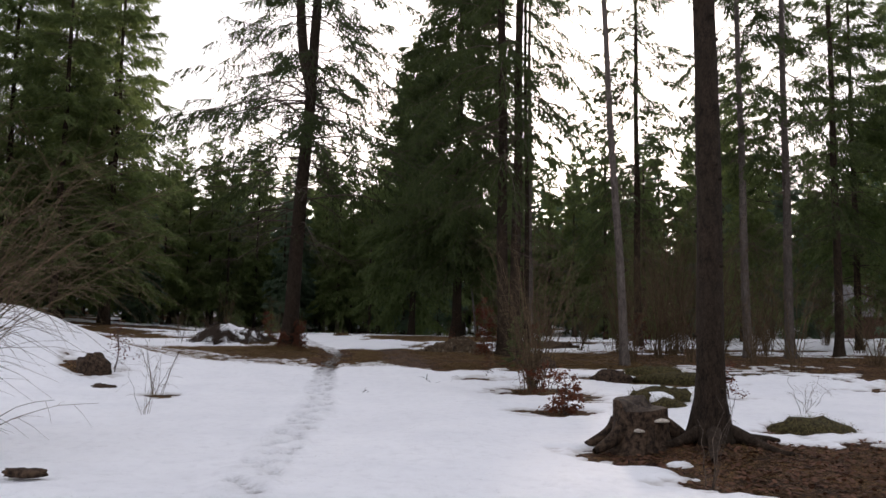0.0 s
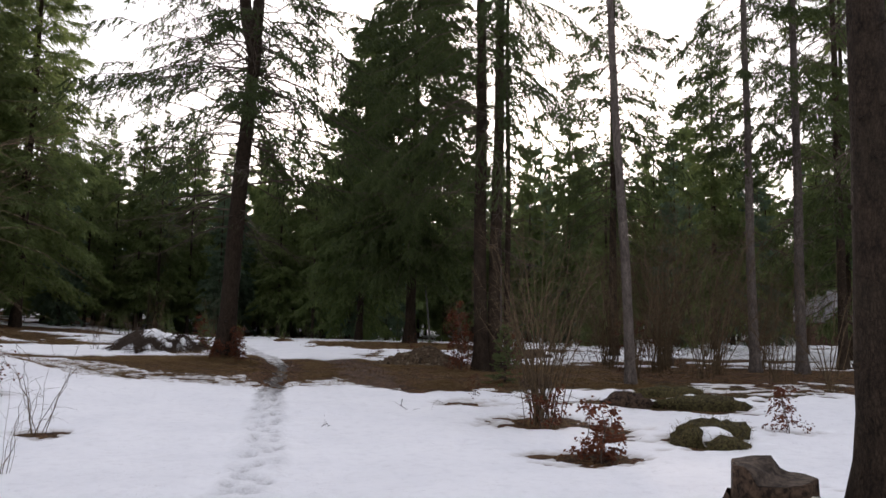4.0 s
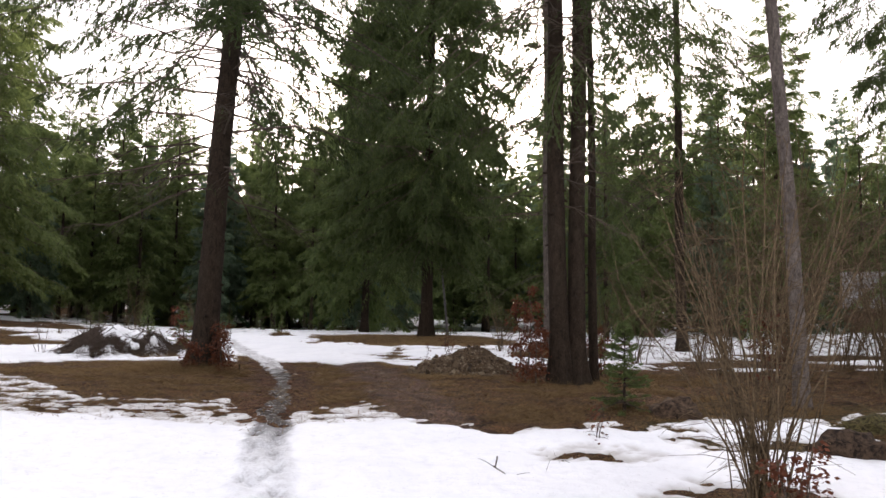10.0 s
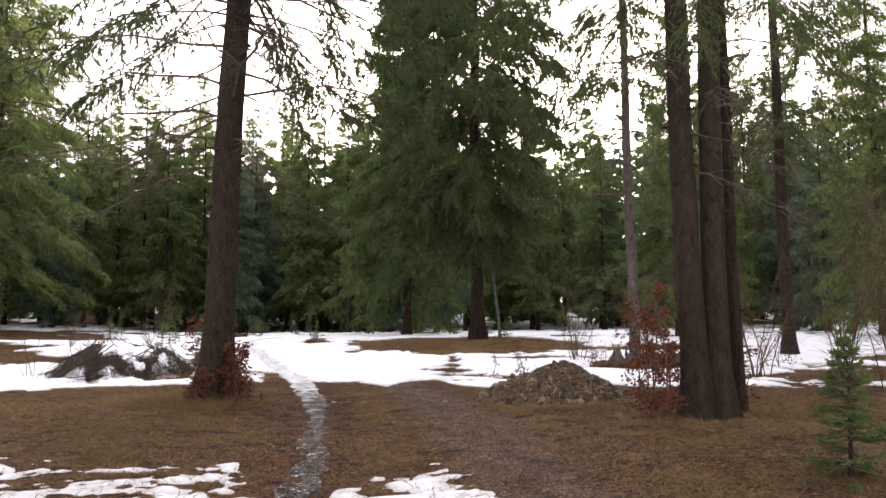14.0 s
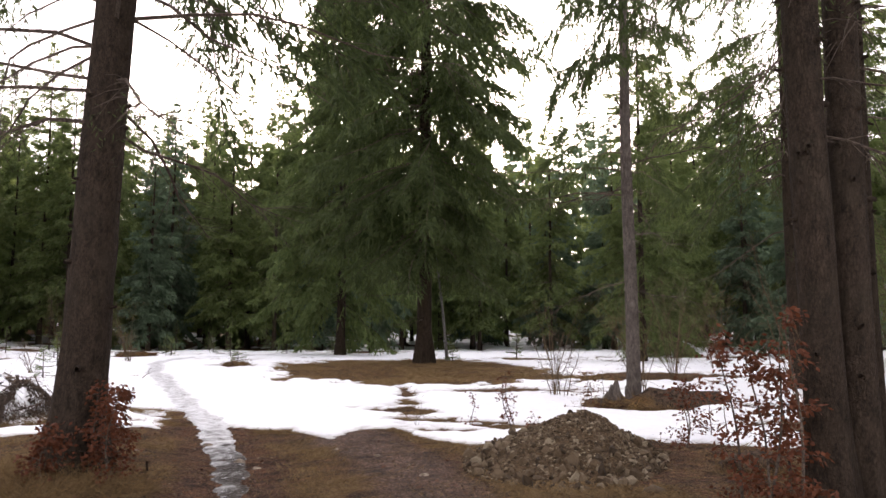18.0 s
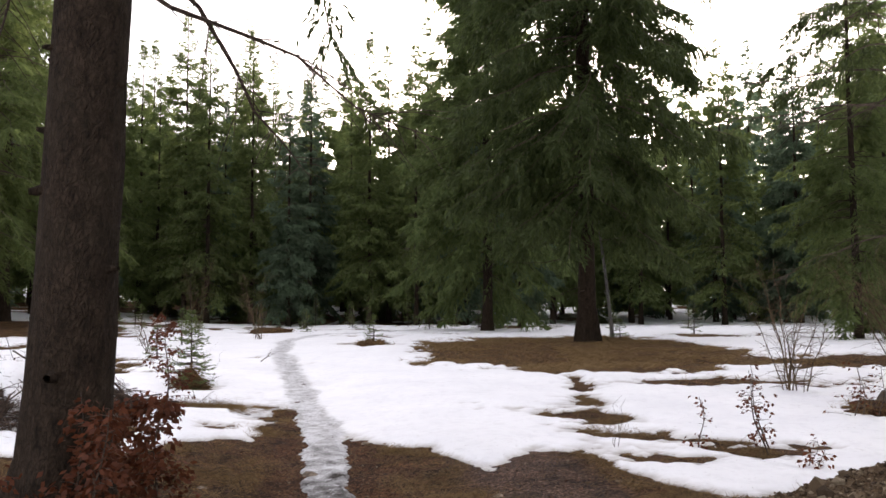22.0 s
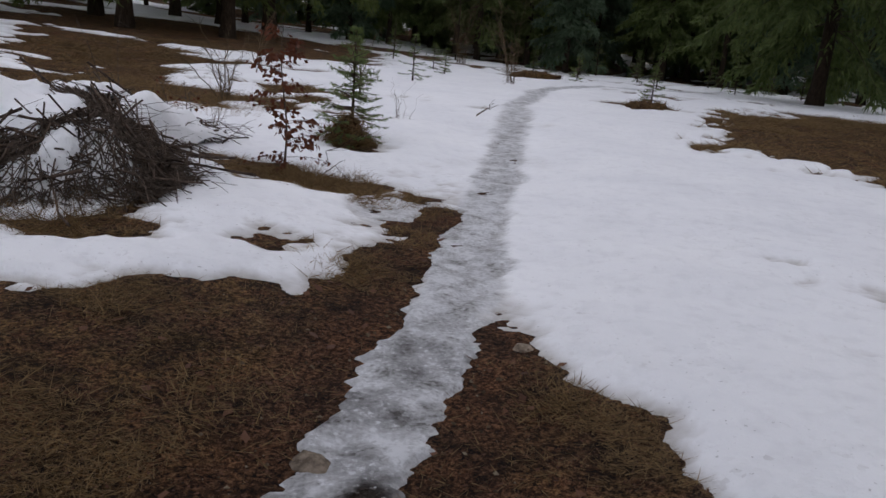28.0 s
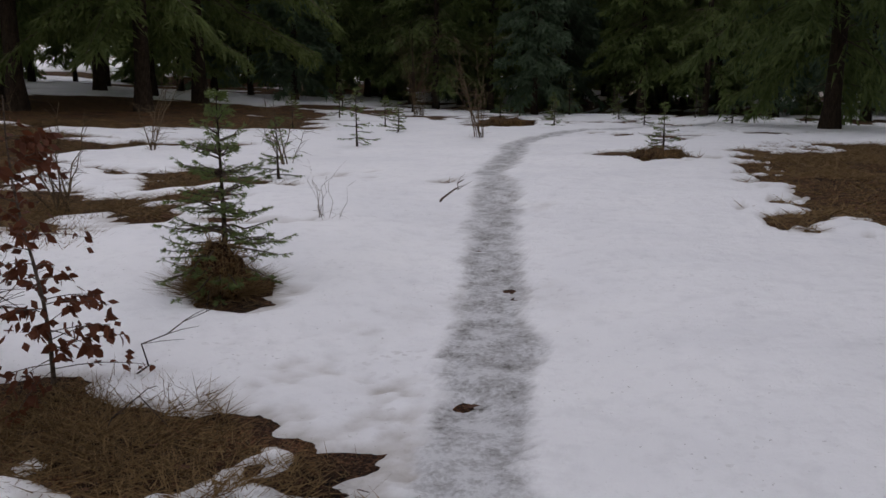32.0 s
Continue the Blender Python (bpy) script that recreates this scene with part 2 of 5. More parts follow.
def tubes(P, R, sides=5):
    """Tapered tubes along N polylines: P is N x k x 3, R is N x k."""
    P, R = np.asarray(P, float), np.asarray(R, float)
    N, k, _ = P.shape
    T = np.gradient(P, axis=1)
    T /= np.linalg.norm(T, axis=2, keepdims=True) + 1e-9
    ref = np.where(np.abs(T[:, :1, 2:3]) > 0.8, np.array([1.0, 0, 0]), np.array([0, 0, 1.0]))
    A = np.cross(T, np.broadcast_to(ref, T.shape))
    A /= np.linalg.norm(A, axis=2, keepdims=True) + 1e-9
    B = np.cross(T, A)
    a = np.arange(sides) * 2 * np.pi / sides
    V = P[:, :, None] + R[:, :, None, None] * (np.cos(a)[:, None] * A[:, :, None] + np.sin(a)[:, None] * B[:, :, None])
    base = np.arange(N)[:, None, None] * k * sides + np.arange(k - 1)[None, :, None] * sides
    i, j = np.arange(sides), (np.arange(sides) + 1) % sides
    F = np.stack([base + i, base + j, base + sides + j, base + sides + i], -1).reshape(-1, 4)
    return V.reshape(-1, 3), F


def blades(P, D, L, W, N=None):
    """Slim pointed leaves: from places P along directions D, with lengths L and widths W."""
    D = D / (np.linalg.norm(D, axis=1, keepdims=True) + 1e-9)
    if N is None:
        N = np.random.normal(size=D.shape)
    S = np.cross(D, N)
    S /= np.linalg.norm(S, axis=1, keepdims=True) + 1e-9
    L, W = np.broadcast_to(L, len(P))[:, None], np.broadcast_to(W, len(P))[:, None]
    mid = P + D * L * 0.45
    V = np.stack([P, mid + S * W * 0.5, P + D * L, mid - S * W * 0.5], 1).reshape(-1, 3)
    return V, np.arange(len(P) * 4).reshape(-1, 4)


def spikes(P, D, L, W, N):
    """Pointed triangles: the cheapest tufts, for trees that stay far off."""
    D = D / (np.linalg.norm(D, axis=1, keepdims=True) + 1e-9)
    S = np.cross(D, N)
    S /= np.linalg.norm(S, axis=1, keepdims=True) + 1e-9
    L, W = np.broadcast_to(L, len(P))[:, None], np.broadcast_to(W, len(P))[:, None]
    return np.stack([P - S * W * 0.5, P + S * W * 0.5, P + D * L], 1).reshape(-1, 3), np.arange(len(P) * 3).reshape(-1, 3)


def joined(pieces):
    V, F, n = [], [], 0
    for v, f in pieces:
        V.append(v), F.append(np.asarray(f) + n)
        n += len(v)
    return np.concatenate(V), np.concatenate(F)


def two_part(name, wood, leaf, wood_mat, leaf_mat_):
    """One mesh of wood and foliage, each with its material."""
    V, F = np.concatenate([wood[0], leaf[0]]), [wood[1], leaf[1] + len(wood[0])]
    return mesh_from(name, V, F, [wood_mat, leaf_mat_], False, slots=np.repeat([0, 1], [len(wood[1]), len(leaf[1])]))


def thing(name, at, label="", category="", group="", kind="", turn=0, size=1.0):
    ob = new(name)
    ob.empty_display_size = 0.1
    ob.matrix_basis = Matrix.LocRotScale(at, Euler((0, 0, radians(turn))), Vector((size,) * 3))
    return tagged(ob, label, category, group, kind)


def part(name, me, parent, label="", at=None):
    ob = new(name, me)
    ob.parent = parent
    if at is not None:
        ob.matrix_basis = at
    return tagged(ob, label) if label else ob


# ---- materials ----
def material(name, build, rough=0.8, spec=0.2):
    m = bpy.data.materials.new(name)
    m.use_nodes = True
    nt = m.node_tree
    p = nt.nodes["Principled BSDF"]
    p.inputs["Roughness"].default_value, p.inputs["Specular IOR Level"].default_value = rough, spec
    build(nt, p)
    return m


def node(nt, kind, inputs=(), **props):
    n = nt.nodes.new("ShaderNode" + kind)
    for k, v in props.items():
        setattr(n, k, v)
    for k, v in dict(inputs).items():
        if hasattr(v, "default_value") and hasattr(v, "is_linked"):
            nt.links.new(v, n.inputs[k])
        else:
            n.inputs[k].default_value = v
    return n


def noise_out(nt, scale, detail=4, rough=0.6, stretch=None):
    tc = node(nt, "TexCoord")
    src = tc.outputs["Object"]
    if stretch:
        src = node(nt, "Mapping", {"Vector": src, "Scale": stretch}).outputs[0]
    return node(nt, "TexNoise", {"Vector": src, "Scale": scale, "Detail": detail, "Roughness": rough}).outputs["Fac"]


def grain(nt, scale):
    """Random grey for each small cell: grains, chips and needles."""
    v = node(nt, "TexVoronoi", {"Vector": node(nt, "TexCoord").outputs["Object"], "Scale": scale})
    return node(nt, "RGBToBW", {"Color": v.outputs["Color"]}).outputs[0]


def ramp(nt, fac, stops):
    r = node(nt, "ValToRGB", {"Fac": fac})
    els = r.color_ramp.elements
    while len(els) < len(stops):
        els.new(0.5)
    for e, (p, c) in zip(els, stops):
        e.position, e.color = p, (*c, 1)
    return r.outputs[0]


def mix(nt, fac, a, b):
    n = node(nt, "Mix", data_type="RGBA")
    for i, v in ((0, fac), (6, a), (7, b)):
        if hasattr(v, "is_linked"):
            nt.links.new(v, n.inputs[i])
        else:
            n.inputs[i].default_value = v if i == 0 else (*v, 1)
    return n.outputs[2]


def calc(nt, op, a, b=0.0):
    n = node(nt, "Math", operation=op)
    for i, v in ((0, a), (1, b)):
        if hasattr(v, "is_linked"):
            nt.links.new(v, n.inputs[i])
        else:
            n.inputs[i].default_value = v
    return n.outputs[0]


def relief(nt, p, height, strength=0.5, distance=0.02):
    b = node(nt, "Bump", {"Height": height, "Strength": strength, "Distance": distance})
    nt.links.new(b.outputs[0], p.inputs["Normal"])


def snow_build(nt, p):
    k = node(nt, "Attribute", attribute_name="ice").outputs["Fac"]
    thin = node(nt, "Attribute", attribute_name="thin").outputs["Fac"]
    fine, mid, big = noise_out(nt, 60, 5, 0.7), noise_out(nt, 7, 5, 0.62), noise_out(nt, 0.7, 5, 0.65)
    clean = ramp(nt, big, [(0.3, (0.85, 0.855, 0.87)), (0.52, (0.91, 0.912, 0.92)), (0.75, (0.95, 0.95, 0.95))])
    specks = ramp(nt, noise_out(nt, 42, 2, 0.5), [(0.0, (0, 0, 0)), (0.7, (0, 0, 0)), (0.74, (1, 1, 1))])
    where = ramp(nt, noise_out(nt, 1.1, 3, 0.6), [(0.4, (0.08, 0.08, 0.08)), (0.65, (1, 1, 1))])
    clean = mix(nt, calc(nt, "MULTIPLY", calc(nt, "MULTIPLY", specks, where), 0.6), clean, (0.1, 0.075, 0.05))
    clean = mix(nt, calc(nt, "MULTIPLY", ramp(nt, mid, [(0.5, (0, 0, 0)), (0.75, (1, 1, 1))]), 0.2), clean, (0.5, 0.5, 0.51))
    litter = ramp(nt, grain(nt, 38), [(0.0, (0, 0, 0)), (0.8, (0, 0, 0)), (0.84, (1, 1, 1))])
    where2 = ramp(nt, noise_out(nt, 2.3, 4, 0.7), [(0.5, (0, 0, 0)), (0.72, (1, 1, 1))])
    clean = mix(nt, calc(nt, "MULTIPLY", calc(nt, "MULTIPLY", litter, where2), 0.2), clean, (0.16, 0.12, 0.09))
    wet = node(nt, "Attribute", attribute_name="wet").outputs["Fac"]
    n5, n9, n34, g55 = noise_out(nt, 5.5, 6, 0.6), noise_out(nt, 9, 10, 0.74), noise_out(nt, 34, 5, 0.7), grain(nt, 55)

    def blend(w5, w9, w34, w55):
        return calc(nt, "ADD", calc(nt, "ADD", calc(nt, "MULTIPLY", n5, w5), calc(nt, "MULTIPLY", n9, w9)), calc(nt, "ADD", calc(nt, "MULTIPLY", n34, w34), calc(nt, "MULTIPLY", g55, w55)))
    prints, chips = blend(0.36, 0.36, 0.2, 0.08), blend(0.16, 0.34, 0.34, 0.16)
    grey = ramp(nt, prints, [(0.4, (0.15, 0.14, 0.13)), (0.445, (0.38, 0.375, 0.37)), (0.5, (0.56, 0.56, 0.565)), (0.56, (0.76, 0.765, 0.775))])
    # white end: bits of ice, plus wet glints put into the colour
    mud = ramp(nt, chips, [(0.46, (0.014, 0.009, 0.007)), (0.52, (0.05, 0.038, 0.03)), (0.565, (0.14, 0.13, 0.12)), (0.6, (0.6, 0.61, 0.63))])
    grey = mix(nt, wet, grey, mud)
    dirty = calc(nt, "MULTIPLY", thin, calc(nt, "ADD", mid, 0.15))
    col = mix(nt, dirty, clean, (0.36, 0.32, 0.27))
    col = mix(nt, k, col, grey)
    nt.links.new(col, p.inputs["Base Color"])
    nt.links.new(calc(nt, "SUBTRACT", 0.75, calc(nt, "MULTIPLY", k, calc(nt, "SUBTRACT", 0.4, calc(nt, "MULTIPLY", wet, 0.12)))), p.inputs["Roughness"])
    dimple = noise_out(nt, 2.6, 4, 0.6)
    nt.links.new(calc(nt, "SUBTRACT", 0.3, calc(nt, "MULTIPLY", calc(nt, "MULTIPLY", wet, k), 0.26)), p.inputs["Specular IOR Level"])
    rough_ = calc(nt, "ADD", calc(nt, "ADD", calc(nt, "MULTIPLY", fine, 0.25), mid), calc(nt, "MULTIPLY", dimple, 1.2))
    relief(nt, p, calc(nt, "ADD", rough_, calc(nt, "MULTIPLY", k, calc(nt, "MULTIPLY", prints, 2.2))), 0.65, 0.042)


def soil_build(nt, p):
    track = node(nt, "Attribute", attribute_name="track").outputs["Fac"]
    moss = node(nt, "Attribute", attribute_name="moss").outputs["Fac"]
    fine, mid, big = noise_out(nt, 32, 8, 0.8), noise_out(nt, 6, 5, 0.65), noise_out(nt, 0.8, 4, 0.6)
    chips, chips2 = grain(nt, 75), grain(nt, 190)
    fine = calc(nt, "ADD", calc(nt, "MULTIPLY", fine, 0.75), calc(nt, "ADD", calc(nt, "MULTIPLY", chips, 0.13), calc(nt, "MULTIPLY", chips2, 0.12)))
    straw = ramp(nt, fine, [(0.4, (0.012, 0.006, 0.0025)), (0.47, (0.062, 0.034, 0.012)), (0.53, (0.145, 0.083, 0.03)), (0.6, (0.3, 0.19, 0.075))])
    litter = ramp(nt, fine, [(0.4, (0.008, 0.0033, 0.0018)), (0.47, (0.053, 0.022, 0.0095)), (0.53, (0.125, 0.054, 0.024)), (0.6, (0.25, 0.13, 0.068))])
    mud = ramp(nt, fine, [(0.41, (0.01, 0.005, 0.004)), (0.48, (0.068, 0.034, 0.022)), (0.53, (0.145, 0.08, 0.053)), (0.6, (0.3, 0.205, 0.15))])
    clump = ramp(nt, calc(nt, "ADD", calc(nt, "MULTIPLY", mid, 0.75), calc(nt, "MULTIPLY", big, 0.35)), [(0.46, (0, 0, 0)), (0.62, (1, 1, 1))])
    tread = node(nt, "Attribute", attribute_name="tread").outputs["Fac"]
    col = mix(nt, calc(nt, "MULTIPLY", clump, calc(nt, "SUBTRACT", 1.0, tread)), litter, straw)
    col = mix(nt, track, col, mud)
    hollow = ramp(nt, noise_out(nt, 3.1, 7, 0.75), [(0.36, (0.25, 0.23, 0.22)), (0.5, (0.84, 0.82, 0.8)), (0.62, (1.3, 1.25, 1.18))])
    col = node(nt, "Mix", {0: 1.0, 6: col, 7: hollow}, data_type="RGBA", blend_type="MULTIPLY").outputs[2]
    green = ramp(nt, fine, [(0.4, (0.02, 0.02, 0.008)), (0.6, (0.1, 0.09, 0.03))])
    col = mix(nt, calc(nt, "MULTIPLY", moss, mid), col, green)
    nt.links.new(col, p.inputs["Base Color"])
    nt.links.new(calc(nt, "SUBTRACT", 0.95, calc(nt, "MULTIPLY", track, 0.2)), p.inputs["Roughness"])
    relief(nt, p, calc(nt, "ADD", calc(nt, "MULTIPLY", fine, 1.5), mid), 1.0, 0.03)


def bark_mat(name, dark, light, scale=9, spots=(0.05, 0.04, 0.035)):
    def build(nt, p):
        warp = noise_out(nt, scale, 4, 0.6)
        src = node(nt, "Mapping", {"Vector": node(nt, "TexCoord").outputs["Object"], "Scale": (1, 1, 0.38)}).outputs[0]
        src = node(nt, "VectorMath", {0: src, 1: node(nt, "CombineXYZ", {"X": calc(nt, "MULTIPLY", warp, 0.12), "Y": calc(nt, "MULTIPLY", warp, 0.12), "Z": calc(nt, "MULTIPLY", warp, 0.1)}).outputs[0]}, operation="ADD").outputs[0]
        plates = node(nt, "TexVoronoi", {"Vector": src, "Scale": scale * 4.4}, feature="DISTANCE_TO_EDGE").outputs["Distance"]
        crack = ramp(nt, plates, [(0.0, (0, 0, 0)), (0.16, (1, 1, 1))])
        a = calc(nt, "ADD", calc(nt, "MULTIPLY", noise_out(nt, scale * 1.6, 8, 0.72, (1, 1, 0.4)), 0.6), calc(nt, "MULTIPLY", noise_out(nt, scale * 5, 4, 0.7, (1, 1, 0.6)), 0.4))
        b = noise_out(nt, 1.3, 3, 0.6)
        rnd = node(nt, "ObjectInfo").outputs["Random"]
        col = ramp(nt, a, [(0.36, dark), (0.62, light)])
        col = mix(nt, calc(nt, "MULTIPLY", calc(nt, "SUBTRACT", 1.0, crack), 0.4), col, dark)
        col = mix(nt, calc(nt, "MULTIPLY", ramp(nt, b, [(0.5, (0, 0, 0)), (0.7, (1, 1, 1))]), 0.5), col, spots)
        hs = node(nt, "HueSaturation", {"Color": col, "Value": calc(nt, "ADD", 0.85, calc(nt, "MULTIPLY", rnd, 0.3))})
        nt.links.new(hs.outputs[0], p.inputs["Base Color"])
        relief(nt, p, calc(nt, "ADD", a, calc(nt, "MULTIPLY", crack, 0.3)), 1.0, 0.03)
    return material(name, build, 0.9, 0.15)


def leaf_mat(name, dark, light, through_light=0.35, rough=0.6, spec=0.25):
    def build(nt, p):
        isl = node(nt, "NewGeometry").outputs["Random Per Island"]
        rnd = node(nt, "ObjectInfo").outputs["Random"]
        big = noise_out(nt, 0.45, 2, 0.5)
        f = calc(nt, "ADD", calc(nt, "MULTIPLY", isl, 0.5), calc(nt, "MULTIPLY", calc(nt, "ADD", rnd, big), 0.25))
        col = mix(nt, f, dark, light)
        nt.links.new(col, p.inputs["Base Color"])
        tr = node(nt, "BsdfTranslucent", {"Color": col})
        mx = node(nt, "MixShader", {"Fac": through_light})
        nt.links.new(p.outputs[0], mx.inputs[1]), nt.links.new(tr.outputs[0], mx.inputs[2])
        nt.links.new(mx.outputs[0], nt.nodes["Material Output"].inputs["Surface"])
    return material(name, build, rough, spec)


def mottled(name, dark, light, scale=20, rough=0.9, bumpy=0.6, spec=0.2):
    def build(nt, p):
        a = noise_out(nt, scale, 5, 0.7)
        rnd = node(nt, "ObjectInfo").outputs["Random"]
        col = ramp(nt, a, [(0.4, dark), (0.6, light)])
        hs = node(nt, "HueSaturation", {"Color": col, "Value": calc(nt, "ADD", 0.75, calc(nt, "MULTIPLY", rnd, 0.5))})
        nt.links.new(hs.outputs[0], p.inputs["Base Color"])
        relief(nt, p, a, bumpy, 0.02)
    return material(name, build, rough, spec)


SNOW = material("snow", snow_build, 0.7, 0.3)
SOIL = material("soil", soil_build, 0.95, 0.2)
BARK = bark_mat("spruce_bark", (0.012, 0.008, 0.0055), (0.08, 0.055, 0.037), 9, (0.045, 0.036, 0.024))
BARK_GREY = bark_mat("grey_bark", (0.045, 0.036, 0.03), (0.25, 0.205, 0.175), 12)
BARK_PALE = bark_mat("birch_bark", (0.12, 0.11, 0.1), (0.32, 0.3, 0.28), 10)
TWIG = mottled("dead_twig", (0.05, 0.037, 0.028), (0.14, 0.105, 0.08), 30)
HAZEL = mottled("hazel_bark", (0.055, 0.037, 0.021), (0.165, 0.115, 0.064), 25)
# far stands look hazed: that paleness is put into this lighter green
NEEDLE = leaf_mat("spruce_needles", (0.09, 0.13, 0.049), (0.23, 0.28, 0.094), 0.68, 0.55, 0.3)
# the same needles darkened for nearer trees, their shade put into the colour
NEEDLE_SHADED = leaf_mat("shaded_spruce_needles", (0.036, 0.054, 0.02), (0.105, 0.135, 0.043), 0.55, 0.55, 0.25)
NEEDLE_BLUE = leaf_mat("blue_spruce_needles", (0.072, 0.117, 0.072), (0.175, 0.24, 0.145), 0.66, 0.55, 0.32)
BEECH = leaf_mat("dry_beech_leaf", (0.058, 0.017, 0.008), (0.2, 0.068, 0.031), 0.4)
STRAW = leaf_mat("dead_grass", (0.055, 0.031, 0.013), (0.35, 0.23, 0.105), 0.25, 0.8)
LITTER = leaf_mat("fallen_leaf", (0.04, 0.017, 0.009), (0.19, 0.085, 0.045), 0.1, 0.7)
STONE = mottled("gravel_stone", (0.13, 0.1, 0.072), (0.36, 0.285, 0.215), 14, 0.85)
EARTH = mottled("gravel_earth", (0.04, 0.024, 0.012), (0.13, 0.082, 0.042), 40, 0.95, 0.9)
MOSS = mottled("moss", (0.018, 0.014, 0.007), (0.085, 0.072, 0.027), 26, 0.95, 1.0)
STUMP_WOOD = mottled("weathered_stump", (0.014, 0.0085, 0.0055), (0.088, 0.056, 0.035), 14, 0.9, 0.9)
FUNGUS = mottled("bracket_fungus", (0.3, 0.25, 0.2), (0.6, 0.55, 0.47), 30)

# ---- ground and snow ----
def axis(parts):
    out = []
    for a, b, step in parts:
        n = max(1, int(round((b - a) / step)))
        out.append(np.linspace(a, b, n, endpoint=False))
    return np.concatenate(out + [[parts[-1][1]]])


def sheet(xs, ys):
    X, Y = np.meshgrid(xs, ys)
    n, m = len(ys), len(xs)
    i = (np.arange(n - 1)[:, None] * m + np.arange(m - 1)[None]).ravel()
    return X.ravel(), Y.ravel(), np.stack([i, i + 1, i + m + 1, i + m], 1)


gx, gy, gf = sheet(axis([(-400, -80, 40), (-80, -30, 3), (-30, -14, 0.6), (-14, 10, 0.14), (10, 30, 0.7), (30, 80, 3), (80, 400, 40)]),
                   axis([(-300, -60, 40), (-60, -6, 3), (-6, 17, 0.2), (17, 36, 0.12), (36, 58, 0.3), (58, 110, 2.5), (110, 500, 40)]))
off = gx - np.interp(gy, PATH_Y, PATH_X)
lane = soft(0.75, 0.35, np.abs(off - 1.85 - 0.15 * fbm(gy * 0.6, gx * 0, 2, 9)))
along = soft(31.5, 29.5, gy) * soft(17.5, 19, gy)
track = along * np.clip(lane + 0.35 * fbm(gx * 2.1, gy * 2.1, 3, 15), 0, 1)
tread = np.clip(soft(0.95, 0.35, np.abs(off)) + 0.4 * fbm(gx * 1.9, gy * 1.9, 3, 16), 0, 1)
mossy = np.maximum.reduce([soft(-0.2, 0.3, oval(gx, gy, *o)) for o in BARE[19:23]] + [soft(-0.2, 0.4, oval(gx, gy, 4.5, 19, 3, 1.6))])
ground = new("ground", mesh_from("ground", np.stack([gx, gy, land(gx, gy)], 1), gf, SOIL, attrs=[("track", track), ("tread", tread), ("moss", mossy)]))
tagged(ground, "brown forest floor of dead grass, needles and gravel", "ground", kind="structure")

sx, sy, sf = sheet(axis([(-400, -80, 40), (-80, -30, 3), (-30, -14, 0.5), (-14, -8.5, 0.12), (-8.5, -6.2, 0.065), (-6.2, -2.2, 0.036), (-2.2, 2.5, 0.065), (2.5, 10, 0.11), (10, 30, 0.5), (30, 80, 3), (80, 400, 40)]),
                   axis([(-300, -60, 40), (-60, -6, 3), (-6, 2, 0.2), (2, 15, 0.05), (15, 24.5, 0.065), (24.5, 34, 0.036), (34, 36, 0.065), (36, 58, 0.2), (58, 110, 2.0), (110, 500, 40)]))
sd = snow_depth(sx, sy)
keep = (sd[sf] > -0.03).any(1)
used = np.unique(sf[keep])
back = np.zeros(len(sx), np.int64)
back[used] = np.arange(len(used))
sx, sy, sd, sf = sx[used], sy[used], sd[used], back[sf[keep]]
# footprints take the ice grey, which also paints the shade of their depth
snow = new("snow_cover", mesh_from("snow_cover", np.stack([sx, sy, land(sx, sy) + sd], 1), sf, SNOW,
                                   attrs=[("ice", np.maximum(0.75 * soft(-0.05, 0.15, oval(sx, sy, -5.45, 32.35, 0.42, 0.6, 20)), ice(sx, sy)) * (soft(15, 20, sy) + (1 - soft(15, 20, sy)) * (0.12 + 0.88 * steps(sx, sy)))), ("thin", soft(0.035, 0.0, sd)), ("wet", np.clip(soft(30.0, 27.2, sy) + 0.9 * fbm(sx * 3.6, sy * 3.6, 4, 75) * soft(31, 29.5, sy) * soft(24, 26, sy), 0, 1) * soft(17.5, 19.5, sy))]))
tagged(snow, "old melting snow with a trodden icy footpath", "snow", kind="structure")

# ---- trees ----
def unit(v):
    return v / (np.linalg.norm(v, axis=-1, keepdims=True) + 1e-9)


